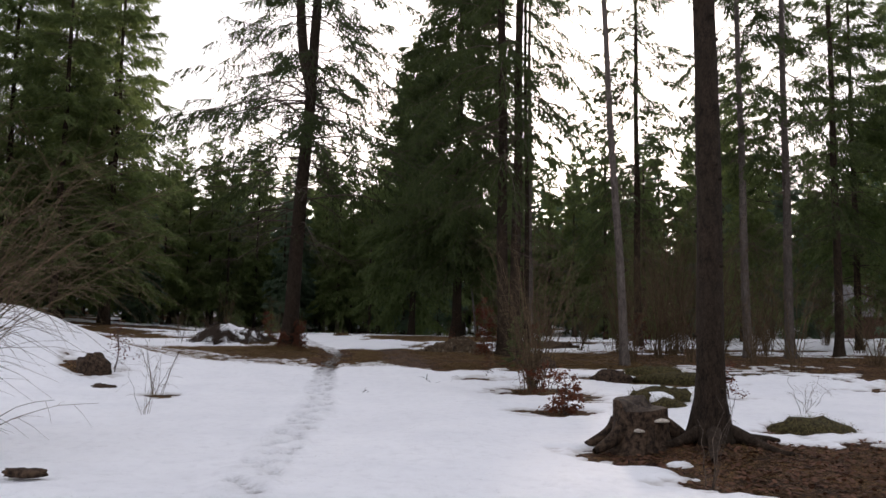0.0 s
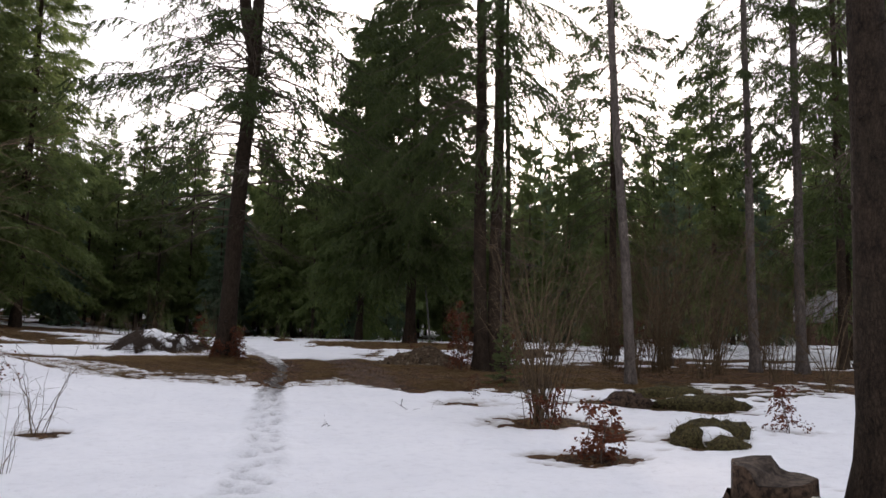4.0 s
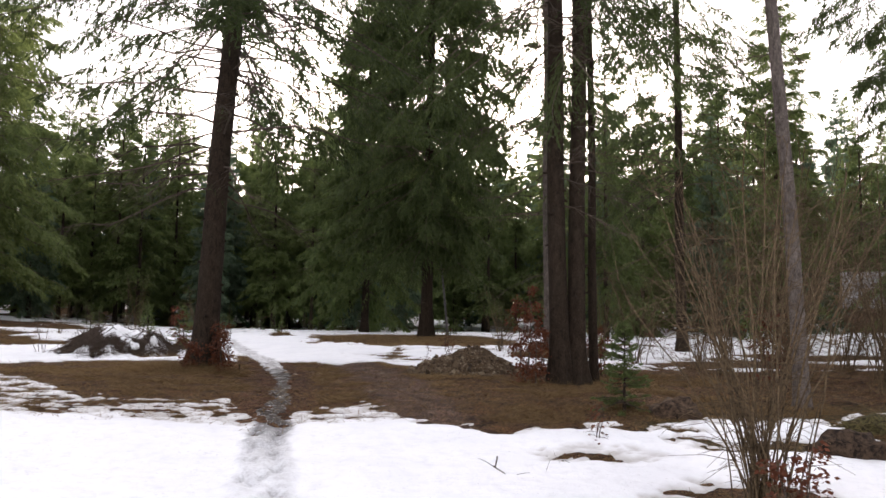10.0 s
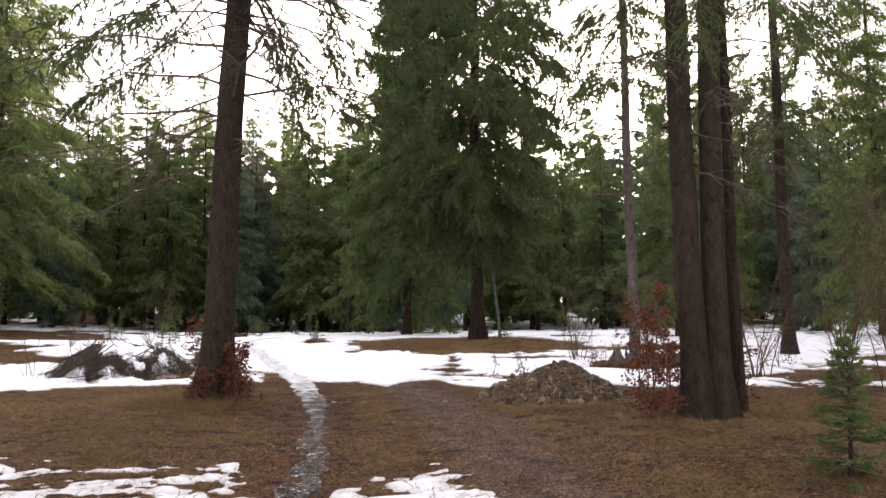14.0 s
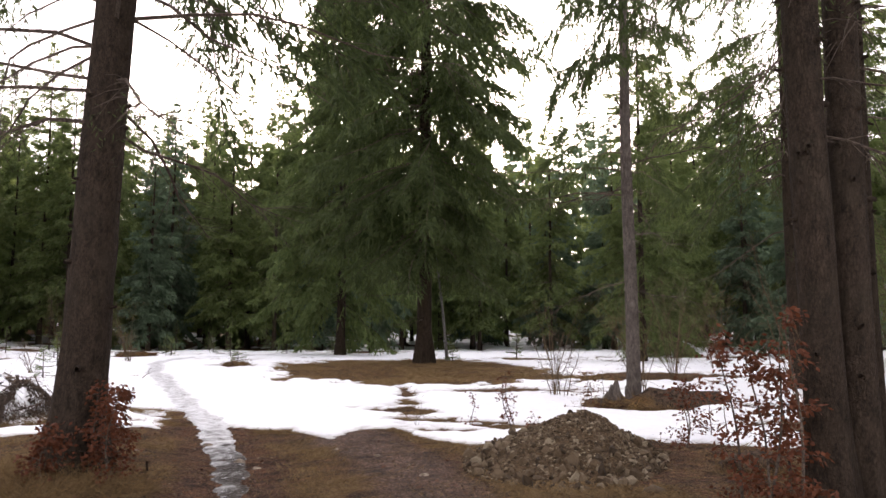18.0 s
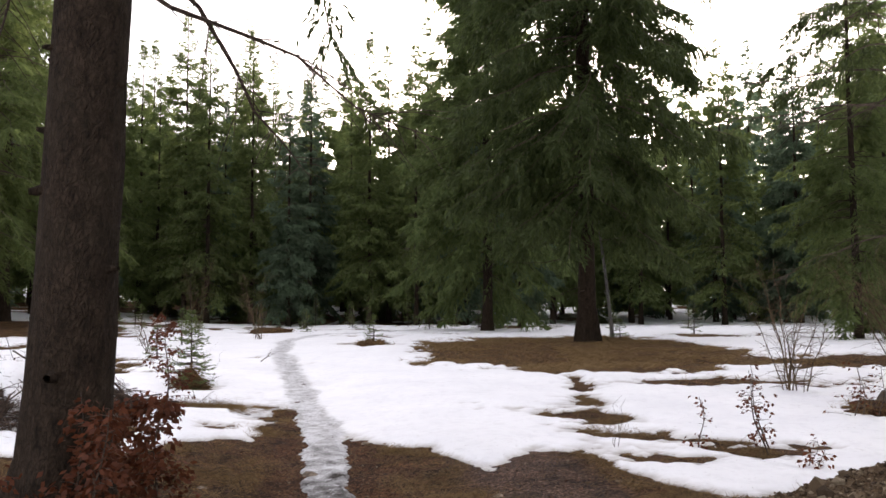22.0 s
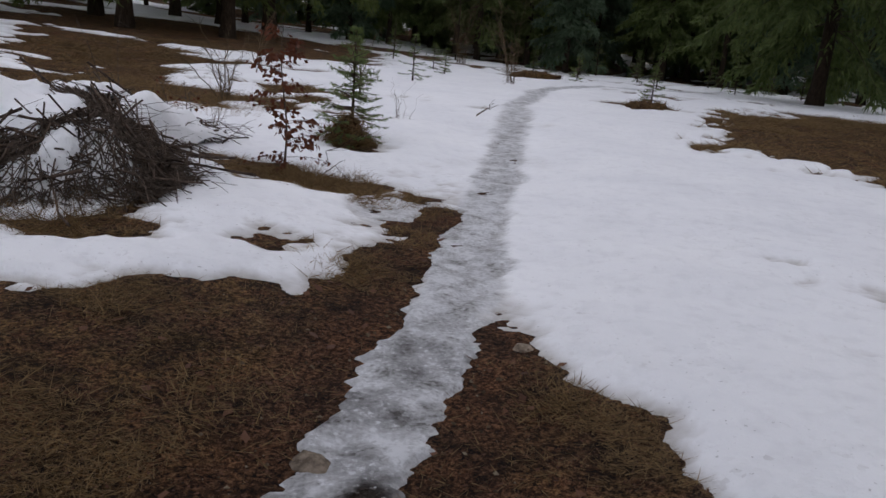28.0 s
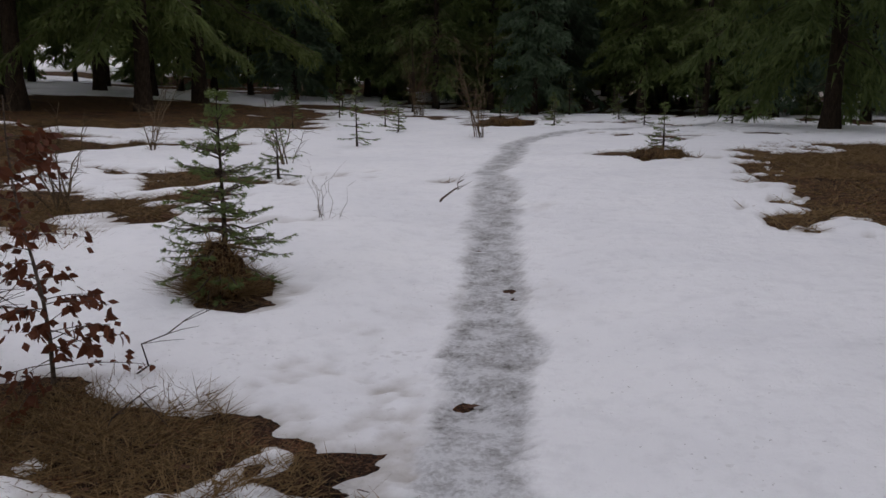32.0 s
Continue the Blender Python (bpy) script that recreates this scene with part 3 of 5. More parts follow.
def trunk_mesh(name, h, r0, lean=(0, 0), flare=1.5, sides=14, rings=26, knots=0, seed=1, top=0.12, mat=None, bend=0.0):
    """A tapered, slightly wavy stem with a root flare and branch knots."""
    rng = np.random.default_rng(seed)
    s = np.linspace(0, 1, rings) ** 1.25
    z = s * h
    a = np.arange(sides) * 2 * np.pi / sides
    cx = lean[0] * z + bend * np.sin(s * 3) + 0.02 * np.sin(z * 0.9 + seed)
    cy = lean[1] * z + 0.02 * np.cos(z * 0.7 + seed)
    r = r0 * (1 - (1 - top) * s) * (1 + (flare - 1) * np.exp(-z / (0.9 * r0 + 0.12)))
    lobes = 1 + 0.28 * np.exp(-z / (1.1 * r0 + 0.1))[:, None] * np.cos(a * 5 + seed)[None] + rng.normal(0, 0.018, (rings, sides))
    R = r[:, None] * lobes
    V = np.stack([cx[:, None] + R * np.cos(a), cy[:, None] + R * np.sin(a), np.repeat((z - 0.25 * (s == 0))[:, None], sides, 1)], -1).reshape(-1, 3)
    b = (np.arange(rings - 1) * sides)[:, None]
    i, j = np.arange(sides), (np.arange(sides) + 1) % sides
    F = np.stack([b + i, b + j, b + sides + j, b + sides + i], -1).reshape(-1, 4)
    pieces = [(V, F)]
    if knots:
        kz, ka = rng.uniform(0.7, min(h, 9), knots), rng.uniform(0, 6.28, knots)
        kr = np.interp(kz, z, r)
        d = np.stack([np.cos(ka), np.sin(ka), rng.uniform(-0.3, 0.2, knots)], 1)
        c = np.stack([np.interp(kz, z, cx), np.interp(kz, z, cy), kz], 1)
        out = rng.uniform(0.02, 0.09, knots)[:, None]
        P = np.stack([c + d * kr[:, None] * 0.8, c + d * (kr[:, None] + 0.01), c + d * (kr[:, None] + out)], 1)
        pieces.append(tubes(P, np.outer(rng.uniform(0.015, 0.035, knots) * (r0 / 0.2) ** 0.5, [1.6, 1.0, 0.6]), 5))
    return mesh_from(name, *joined(pieces), mat or BARK)


def boughs(h, base, rad, n, rng, lean=(0, 0), droop=0.5, pts=6, r0=0.2, shape=0.85, low=0.75):
    """Centre lines of a conifer's branches, n x pts x 3, with their lengths."""
    t = np.sort(rng.uniform(0, 1, n) ** 0.92)
    whorl = min(0.42, h * 0.09)
    t = np.clip(np.round(t * (h - base) / whorl) * whorl / (h - base) + rng.normal(0, 0.17 * whorl, n) / (h - base), 0, 1)
    z = base + (h - base) * t * 0.985
    az = rng.uniform(0, 2 * np.pi, n)
    L = rad * np.clip((1 - t), 0.03, 1) ** shape * rng.uniform(0.6, 1.12, n) * np.where(t < 0.12, low + t * 2, 1)
    s = np.linspace(0, 1, pts)
    up = np.interp(t, [0, 0.5, 1], [-0.12, 0.12, 0.7])[:, None] + rng.normal(0, 0.08, (n, 1))
    rise = L[:, None] * (up * s - droop * np.interp(t, [0, 1], [1, 0.25])[:, None] * s ** 2 + 0.16 * s ** 4)
    bend = az[:, None] + rng.normal(0, 0.15, (n, 1)) * s
    P = np.stack([lean[0] * z[:, None] + L[:, None] * s * np.cos(bend), lean[1] * z[:, None] + L[:, None] * s * np.sin(bend), z[:, None] + rise], -1)
    P[:, 1:] += np.cumsum(rng.normal(0, 1, (n, pts - 1, 3)) * 0.028 * L[:, None, None], 1)
    return P, L, t


def sprays(P, L, rng, twigs, tufts, twig_len=0.5, size=(0.16, 0.05), hang=0.6, start=0.15, tri=False):
    """Needle-covered side twigs on the branches P: pointed tufts along each twig."""
    n, k, _ = P.shape
    m = np.maximum(2, (twigs * (0.35 + L / max(L.max(), 1e-3))).astype(int))
    b = np.repeat(np.arange(n), m)
    s = start + (1 - start) * rng.uniform(0, 1, len(b)) ** 0.8
    f = s * (k - 1)
    i = np.minimum(f.astype(int), k - 2)
    w = (f - i)[:, None]
    o = P[b, i] * (1 - w) + P[b, i + 1] * w
    fwd = unit(P[b, i + 1] - P[b, i])
    side = unit(np.cross(fwd, np.array([0, 0, 1.0]))) * rng.choice([-1, 1], len(b))[:, None]
    d = unit(fwd * rng.uniform(0.3, 1.0, (len(b), 1)) + side * rng.uniform(0.2, 1.0, (len(b), 1)) + np.array([0, 0, -1.0]) * hang * rng.uniform(0.2, 1.3, (len(b), 1)))
    l = twig_len * (1.15 - 0.75 * s) * rng.uniform(0.5, 1.2, len(b)) * np.clip(L[b] / 1.5, 0.35, 1.2)
    c = np.repeat(np.arange(len(b)), tufts)
    q = rng.uniform(0, 1, len(c))
    start_at = o[c] + d[c] * (l[c] * q)[:, None] + np.array([0, 0, -0.15]) * (l[c] * q ** 2)[:, None]
    dd = unit(d[c] + rng.normal(0, 0.38, (len(c), 3)) + np.array([0, 0, -0.15]))
    small = np.clip(L[b][c] / 1.3, 0.4, 1)
    shape_ = spikes if tri else blades
    return shape_(start_at, dd, size[0] * small * rng.uniform(0.7, 1.4, len(c)), size[1] * small * rng.uniform(0.7, 1.3, len(c)), rng.normal(size=(len(c), 3))), (o, d, l)


def bough_tubes(P, L, rng, thick=0.018):
    k = P.shape[1]
    return tubes(P, (thick * (0.4 + L / 3))[:, None] * np.linspace(1, 0.15, k), 3)


def dead_twigs(P, L, rng, per, length=0.5, r=0.005):
    """Fine bare side twigs on branches."""
    n, k, _ = P.shape
    b = np.repeat(np.arange(n), per)
    f = rng.uniform(0.15, 1, len(b)) * (k - 1)
    i = np.minimum(f.astype(int), k - 2)
    o = P[b, i] + (P[b, i + 1] - P[b, i]) * (f - i)[:, None]
    fwd = unit(P[b, i + 1] - P[b, i])
    d = unit(fwd * 0.7 + unit(np.cross(fwd, [0, 0, 1.0])) * rng.choice([-1, 1], (len(b), 1)) * rng.uniform(0.3, 1, (len(b), 1)) + np.array([0, 0, 1.0]) * rng.uniform(-0.9, 0.3, (len(b), 1)))
    l = length * rng.uniform(0.3, 1.2, (len(b), 1))
    Q = np.stack([o, o + d * l * 0.5, o + d * l + np.array([0, 0, -0.12]) * l], 1)
    return tubes(Q, np.full((len(b), 1), r) * np.array([1, 0.8, 0.4]), 3), Q[:, 2]


def bare_boughs(ob, P, L, rng, per, length, thick, needles, r=0.005):
    """Each dead branch with its twigs as a part of its tree."""
    for i in range(len(P)):
        tw, tips = dead_twigs(P[i:i + 1], L[i:i + 1], rng, per, length, r)
        wood = joined([bough_tubes(P[i:i + 1], L[i:i + 1], rng, thick), tw])
        pick = tips[rng.uniform(size=len(tips)) < needles]
        if len(pick):
            pick = np.repeat(pick, 10, 0) + rng.normal(0, 0.06, (len(pick) * 10, 3))
            me = two_part("dead_branch", wood, blades(pick, rng.normal(size=pick.shape) + [0, 0, -0.6], 0.075, 0.011), TWIG, NEEDLE_SHADED)
        else:
            me = mesh_from("dead_branch", *wood, TWIG)
        part("dead_branch", me, ob)


def spruce(name, at, h, rad, base, r0, n, twigs, tufts, seed, label, size=(0.3, 0.085), twig_len=0.7, droop=0.55, mat=None, bark=None, hang=0.6, group="", lean=(0, 0), shape=0.85, dead=0, rings=16, low=0.75, tri=False):
    rng = np.random.default_rng(seed)
    ob = thing(name, at, label, "tree", group)
    part("trunk", trunk_mesh("trunk", h, r0, lean, 1.45, 10, rings, 0, seed, 0.06, bark), ob)
    P, L, t = boughs(h, base, rad, n, rng, lean, droop, 6, r0, shape, low)
    leaf, _ = sprays(P, L, rng, twigs, tufts, twig_len, size, hang, tri=tri)
    part("crown", two_part("crown", bough_tubes(P, L, rng), leaf, TWIG, mat or NEEDLE), ob)
    if dead:
        P, L, t = boughs(base + 1.5, max(1.0, base * 0.3), rad * 0.55, dead, rng, lean, 0.35, 5, r0, 0.1)
        bare_boughs(ob, P, L, rng, 7, 0.45, 0.012, 0)
    return ob


def ground_at(x, y, sink=0.05):
    return (x, y, float(land(x, y)) - sink)


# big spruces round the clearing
spruce("spruce", ground_at(0.85, 45.2), 33, 4.5, 4.3, 0.27, 480, 74, 8, 3, "large dark green spruce with drooping boughs", (0.24, 0.055), 1.1, 0.6, NEEDLE_SHADED, group="large spruces", dead=14, shape=0.62, hang=1.1, tri=True)
spruce("spruce", ground_at(-2.0, 54.8), 21, 4.3, 2.2, 0.22, 330, 60, 7, 4, "tall dense spruce beside the large spruce", (0.27, 0.07), 0.95, 0.7, group="large spruces", dead=8, shape=0.7, hang=0.8, tri=True)

edge_kinds, mid_kinds, back_kinds = [], [], []
for k, (h, rad, base, mat) in enumerate([(20, 3.3, 1.6, NEEDLE), (18, 2.9, 0.7, NEEDLE), (22, 3.3, 2.6, NEEDLE), (17, 3.0, 0.5, NEEDLE_BLUE), (23, 3.9, 2.0, NEEDLE)]):
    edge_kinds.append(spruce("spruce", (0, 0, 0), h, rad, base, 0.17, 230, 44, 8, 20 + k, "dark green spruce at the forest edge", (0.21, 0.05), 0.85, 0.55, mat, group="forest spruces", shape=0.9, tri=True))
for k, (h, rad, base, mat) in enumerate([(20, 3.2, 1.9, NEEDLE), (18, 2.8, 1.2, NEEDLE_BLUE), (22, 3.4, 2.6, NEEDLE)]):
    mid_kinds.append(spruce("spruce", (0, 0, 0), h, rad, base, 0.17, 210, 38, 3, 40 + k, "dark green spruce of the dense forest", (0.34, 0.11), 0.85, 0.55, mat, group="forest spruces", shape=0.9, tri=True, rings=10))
for k, (h, rad, base, mat) in enumerate([(21, 3.4, 1.5, NEEDLE), (19, 3.2, 0.6, NEEDLE), (23, 3.6, 3.0, NEEDLE_BLUE)]):
    back_kinds.append(spruce("spruce", (0, 0, 0), h, rad, base, 0.17, 150, 26, 3, 30 + k, "spruce deep in the dark forest", (0.5, 0.2), 0.8, 0.5, mat, group="forest spruces", shape=0.85, rings=8, tri=True))

rng = np.random.default_rng(77)
spots = [(0.85, 45.2), (-2, 54.8), (2.05, 48.2)]
waiting = edge_kinds + mid_kinds + back_kinds


def plant(kinds, k, x, y, s, turn, tall=1.0):
    """Sets the first of a kind, then copies."""
    spots.append((x, y))
    ob, m = kinds[k], Matrix.LocRotScale(ground_at(x, y, 0.1), Euler((0, 0, turn)), Vector((s, s, s * tall)))
    if ob in waiting:
        waiting.remove(ob)
        ob.matrix_basis = m
    else:
        copy_thing(ob, m).scale = (s, s, s * tall)


def stand(kinds, n, x0, x1, y0, y1, gap, scale=(0.8, 1.15)):
    tries = 0
    while n and tries < 6000:
        tries += 1
        x, y = rng.uniform(x0, x1), rng.uniform(y0, y1)
        if abs(x - 0.6 * y + 6.9) < 2.6 and 18 < y < 60 or math.hypot(x - 31, y - 60) < 6.5:
            continue
        if any((x - a) ** 2 + (y - b) ** 2 < gap * gap for a, b in spots):
            continue
        plant(kinds, int(rng.integers(len(kinds))), x, y, rng.uniform(*scale), rng.uniform(0, 6.28), rng.uniform(0.92, 1.1))
        n -= 1


for x, y, k, s in [(-20.5, 49.5, 4, 1.3), (-22.6, 47.0, 2, 1.35), (-23.5, 56, 4, 1.5), (-28, 51, 0, 1.5), (-30, 44, 4, 1.3), (-27.5, 58, 2, 1.5), (-35, 38, 4, 1.3), (-32, 60, 4, 1.5), (-25, 39, 2, 1.2), (-30, 33, 4, 1.1), (-38, 50, 2, 1.5), (-17, 78, 1, 0.9), (-19, 85, 4, 0.9), (-14.5, 72, 1, 0.75), (-21, 74, 0, 0.9),
                   (17, 33, 4, 0.9), (21, 36, 2, 0.95), (16, 43, 0, 0.95), (20, 28, 4, 0.9), (23.5, 55, 3, 0.95), (27, 41, 4, 0.95), (9.5, 47, 0, 0.8), (13, 52, 1, 0.75), (17.5, 50, 3, 0.7)]:
    plant(edge_kinds, k, x, y, s, x * 7 + y)
for x, y, k, s in [(-8.5, 66, 0, 0.85), (-5.5, 70, 2, 0.9), (-12.5, 69, 1, 0.9), (-3.2, 66.5, 1, 0.85), (-15.5, 67, 2, 0.8)]:
    plant(mid_kinds, k, x, y, s, x * 3)
stand(mid_kinds, 44, -42, 52, 62, 76, 3.3, (0.7, 0.95))
stand(mid_kinds, 28, -26, 14, 63, 80, 2.4, (0.72, 0.92))
stand(mid_kinds, 16, 12, 42, 56, 76, 3.0, (0.7, 0.9))
stand(back_kinds, 64, -60, 75, 78, 96, 2.6, (0.72, 1.0))
stand(back_kinds, 22, -70, 85, 94, 118, 4.6, (1.0, 1.3))
stand(back_kinds[1:2], 26, -40, 45, 68, 82, 1.8, (0.28, 0.5))
stand(back_kinds[1:2], 36, -55, 60, 84, 108, 1.8, (0.35, 0.65))
stand(back_kinds[1:2], 24, -75, -36, 30, 80, 2.5, (0.4, 0.7))
stand(back_kinds, 16, -64, -36, 40, 68, 3.0, (0.8, 1.1))
stand(back_kinds, 16, -80, -34, 15, 75, 5.0, (0.9, 1.2))
stand(mid_kinds, 7, 24, 34, 20, 60, 4.5, (0.75, 1.0))
stand(back_kinds, 20, 32, 80, 10, 75, 5.0, (0.8, 1.1))
stand(back_kinds, 14, -50, 50, -45, -16, 7.0, (0.9, 1.2))

# tall bare-stemmed trees beside the track
def tall_tree(at, h, r0, lean, seed, label, crown_base, crown_rad, n, twigs, tufts, size, dead_from=2.5, dead=20, dead_len=2.2, bark=None, knots=30, fork=None, dead_needles=0.15, droop=0.6, twig_len=0.55, flare=1.7, sides=18, twigs_dead=16, dead_droop=0.45, thick=0.016, shape=0.85, low=0.75, start=0.2, tri=False):
    rng = np.random.default_rng(seed)
    ob = thing("spruce", at, label, "tree")
    part("trunk", trunk_mesh("trunk", h, r0, lean, flare, sides, 40, knots, seed, 0.2, bark), ob)
    if fork:
        fz, fx = fork
        z = np.linspace(0, 1, 14)
        P = np.stack([lean[0] * (fz + z * (h - fz)) - fx * z ** 0.6, lean[1] * (fz + z * (h - fz)), fz - 0.6 + z * (h - fz)], 1)[None]
        part("second_stem", mesh_from("second_stem", *tubes(P, np.linspace(r0 * 0.72, 0.05, 14)[None], 12), bark or BARK), ob)
    if n:
        P, L, t = boughs(h, crown_base, crown_rad, n, rng, lean, droop, 7, r0, shape, low)
        leaf, _ = sprays(P, L, rng, twigs, tufts, twig_len, size, 0.8, start, tri)
        part("crown", two_part("crown", bough_tubes(P, L, rng, 0.014), leaf, TWIG, NEEDLE_SHADED), ob)
    if dead:
        P, L, t = boughs(crown_base + 3, dead_from, dead_len, dead, rng, lean, dead_droop, 7, r0, 0.12)
        bare_boughs(ob, P, L, rng, twigs_dead, 0.6, thick, dead_needles, 0.005)
    return ob


tall_tree(ground_at(-4.86, 25.8), 24, 0.245, (0.05, 0), 51, "tall brown-barked spruce with bare lower branches", 6.0, 4.7, 330, 46, 11, (0.12, 0.034), 3.6, 60, 4.3, fork=(9.0, 1.6), dead_needles=0.3, twigs_dead=30, dead_droop=0.32, thick=0.017, droop=0.42, twig_len=0.7, shape=0.35, low=0.95, start=0.25, tri=True)
tall_tree(ground_at(1.77, 23.25), 24, 0.172, (-0.012, 0), 52, "tall spruce stem fused with its neighbour at the base", 5.3, 3.2, 130, 60, 22, (0.08, 0.017), 3.2, 20, 2.2, flare=1.9, droop=0.85, low=0.9, shape=0.5, twig_len=0.85, tri=True)
tall_tree(ground_at(2.1, 23.32), 25, 0.162, (0.008, 0), 53, "tall grey-brown spruce stem with knots", 6.0, 3.2, 90, 60, 22, (0.08, 0.017), 3.5, 20, 2.4, flare=1.9, droop=0.85, low=0.9, shape=0.5, twig_len=0.85, tri=True)
tall_tree(ground_at(2.5, 23.6), 17, 0.085, (-0.012, 0), 54, "slender spruce stem beside two thicker stems", 7, 1.6, 30, 24, 12, (0.08, 0.018), 3, 12, 1.3, flare=1.3)
tall_tree(ground_at(3.2, 9.6), 22, 0.165, (-0.006, 0), 55, "tall straight spruce beside an old stump", 9.5, 2.4, 40, 30, 9, (0.11, 0.024), 2.6, 12, 0.7, dead_needles=0, flare=2.0)
tall_tree(ground_at(4.6, 20.3), 19, 0.11, (-0.055, 0.0), 56, "slim leaning grey tree trunk", 6.5, 1.6, 30, 28, 10, (0.1, 0.022), 3, 10, 1.4, bark=BARK_GREY, flare=1.4)
tall_tree(ground_at(3.5, 32.2), 20, 0.135, (-0.006, 0), 57, "grey spruce trunk with drooping bare branches", 4.2, 2.6, 90, 44, 10, (0.11, 0.024), 2.2, 14, 2.4, bark=BARK_GREY, flare=1.3)
tall_tree(ground_at(8.4, 34.7), 21, 0.17, (0, 0), 58, "tall spruce with thin ragged crown", 4.8, 3.8, 150, 42, 12, (0.13, 0.027), 3, 18, 2.6, shape=0.5)
tall_tree(ground_at(9.2, 24.4), 20, 0.13, (-0.01, 0), 59, "pale straight spruce trunk", 6.5, 2.6, 80, 40, 12, (0.12, 0.026), 3, 14, 1.8, bark=BARK_GREY, shape=0.5)
tall_tree(ground_at(10.4, 24.2), 20, 0.14, (0, 0), 60, "pale straight spruce trunk beside its twin", 6, 2.8, 90, 40, 12, (0.12, 0.026), 3, 12, 1.6, bark=BARK_GREY, shape=0.5)
tall_tree(ground_at(13.5, 27.5), 20, 0.15, (0, 0), 62, "spruce with broad drooping boughs", 3.0, 3.4, 110, 40, 11, (0.14, 0.032), 2, 6, 1.6)
tall_tree(ground_at(2.05, 48.2), 10, 0.06, (-0.1, 0), 63, "slim pale birch trunk in front of spruces", 8, 1.5, 0, 0, 0, (0.1, 0.1), 6, 14, 1.5, bark=BARK_PALE, dead_needles=0)


# ---- young conifers ----
def sapling(at, h, rad, seed, label, n=34, twigs=10, tufts=4, mat=None):
    tufts *= 2
    return spruce("young_spruce", at, h, rad, h * 0.06, 0.012 + h * 0.008, n, twigs, tufts, seed, label, (0.075, 0.015), 0.22, 0.15, mat, hang=0.15, group="young spruces", shape=0.95, rings=8)


sapling(ground_at(1.83, 19.75), 1.25, 0.5, 101, "young green spruce growing in dead grass", 120, 22, 7)
sapling(ground_at(-7.33, 34.85), 1.4, 0.6, 102, "young spruce rising from a brown grass clump in snow", 120, 15, 5)
sapling(ground_at(-5.35, 43.9), 0.95, 0.4, 103, "small spruce on a dark tuft beside the path", 44, 12, 5)
for k, (x, y, h) in enumerate([(-12.7, 49.2, 0.9), (-10.2, 57, 1.0), (-12.4, 66, 2.6), (-16.5, 60, 3.2), (-9, 62, 1.3), (-6, 62, 1.8), (-10.9, 44, 1.2), (1.8, 51, 1.0), (3.0, 24.9, 0.8), (5.2, 50, 1.4), (-3.5, 61, 1.1), (-14.4, 47.5, 1.0), (-9.8, 39.5, 0.9), (2.1, 47, 0.7), (-11.8, 48, 0.8), (-9.0, 52, 0.9), (-7.0, 55, 1.1), (-4.6, 57, 0.8), (-8.2, 58, 1.3), (-12.6, 59, 1.0), (-2.4, 58.5, 1.2), (0.5, 60, 1.4), (-15.5, 52, 1.1), (-17.5, 56, 1.5), (3.0, 54, 0.9), (-10.8, 62.5, 1.8), (6.8, 57, 1.2)]):
    sapling(ground_at(x, y), h, 0.3 + 0.16 * h, 110 + k, "small green spruce standing in old snow", 46 if h > 1.2 else 34, 14, 5)


# ---- bare shrubs ----
def shrub(at, stems, h, spread, seed, label, r=0.011, name="bare_shrub", mat=None, twig=7, arch=0.0, toward=None, group="bare shrubs", wild=0.035, fine=0.26):
    """Many thin stems fanning out of one foot, each a part with its side twigs."""
    rng = np.random.default_rng(seed)
    ob = thing(name, at, label, "shrub", group)
    twigs_ = []
    for i in range(stems):
        a = rng.uniform(0, 6.28) if toward is None else rng.normal(toward, 0.55)
        out, l = spread * rng.uniform(0.15, 1) ** 0.8, h * rng.uniform(0.55, 1.08)
        s = np.linspace(0, 1, 8)
        foot = rng.normal(0, 0.09 * min(1, spread), 2)
        wob = rng.normal(0, wild, (8, 2)) * s[:, None]
        P = np.stack([foot[0] + np.cos(a) * out * s ** (1.3 - 0.3 * arch) + wob[:, 0], foot[1] + np.sin(a) * out * s ** (1.3 - 0.3 * arch) + wob[:, 1], -0.05 + l * (s - arch * 0.42 * s ** 2.4)], 1)[None]
        L = np.array([l])
        tw, tips = dead_twigs(P, L, rng, twig, fine * h ** 0.7, r * 0.32)
        twigs_.append(tw)
        part("stem", mesh_from("stem", *tubes(P, (r * rng.uniform(0.6, 1.2) * np.linspace(1, 0.25, 8))[None], 5), mat or HAZEL), ob)
    tagged(part("twig_spray", mesh_from("twig_spray", *joined(twigs_), mat or HAZEL), ob), kind="stuff")
    return ob


shrub(ground_at(1.8, 15.85), 48, 3.2, 1.3, 201, "bare many-stemmed hazel bush in melting snow", 0.011, "hazel_bush", twig=12)
shrub(ground_at(-6.0, 8.7), 26, 4.6, 3.4, 207, "bare bush leaning over the snow with pale twisted twigs", 0.01, "bare_shrub", twig=26, arch=0.6, toward=0.05, wild=0.09, fine=0.36)
shrub(ground_at(-6.6, 9.6), 16, 4.2, 2.4, 202, "bare arching bush with pale twigs", 0.011, "bare_shrub", twig=18, arch=0.4, toward=0.2)
shrub(ground_at(-5.0, 7.9), 8, 1.5, 2.2, 203, "low dark twigs bent over the snow", 0.007, twig=7, arch=1.0, toward=-0.5)
shrub(ground_at(-5.1, 14.6), 9, 1.35, 0.6, 204, "few bare saplings standing in a snow hollow", 0.007, twig=5)
shrub(ground_at(-4.28, 11.9), 6, 1.15, 0.4, 205, "few thin bare twigs in snow", 0.005, twig=4)
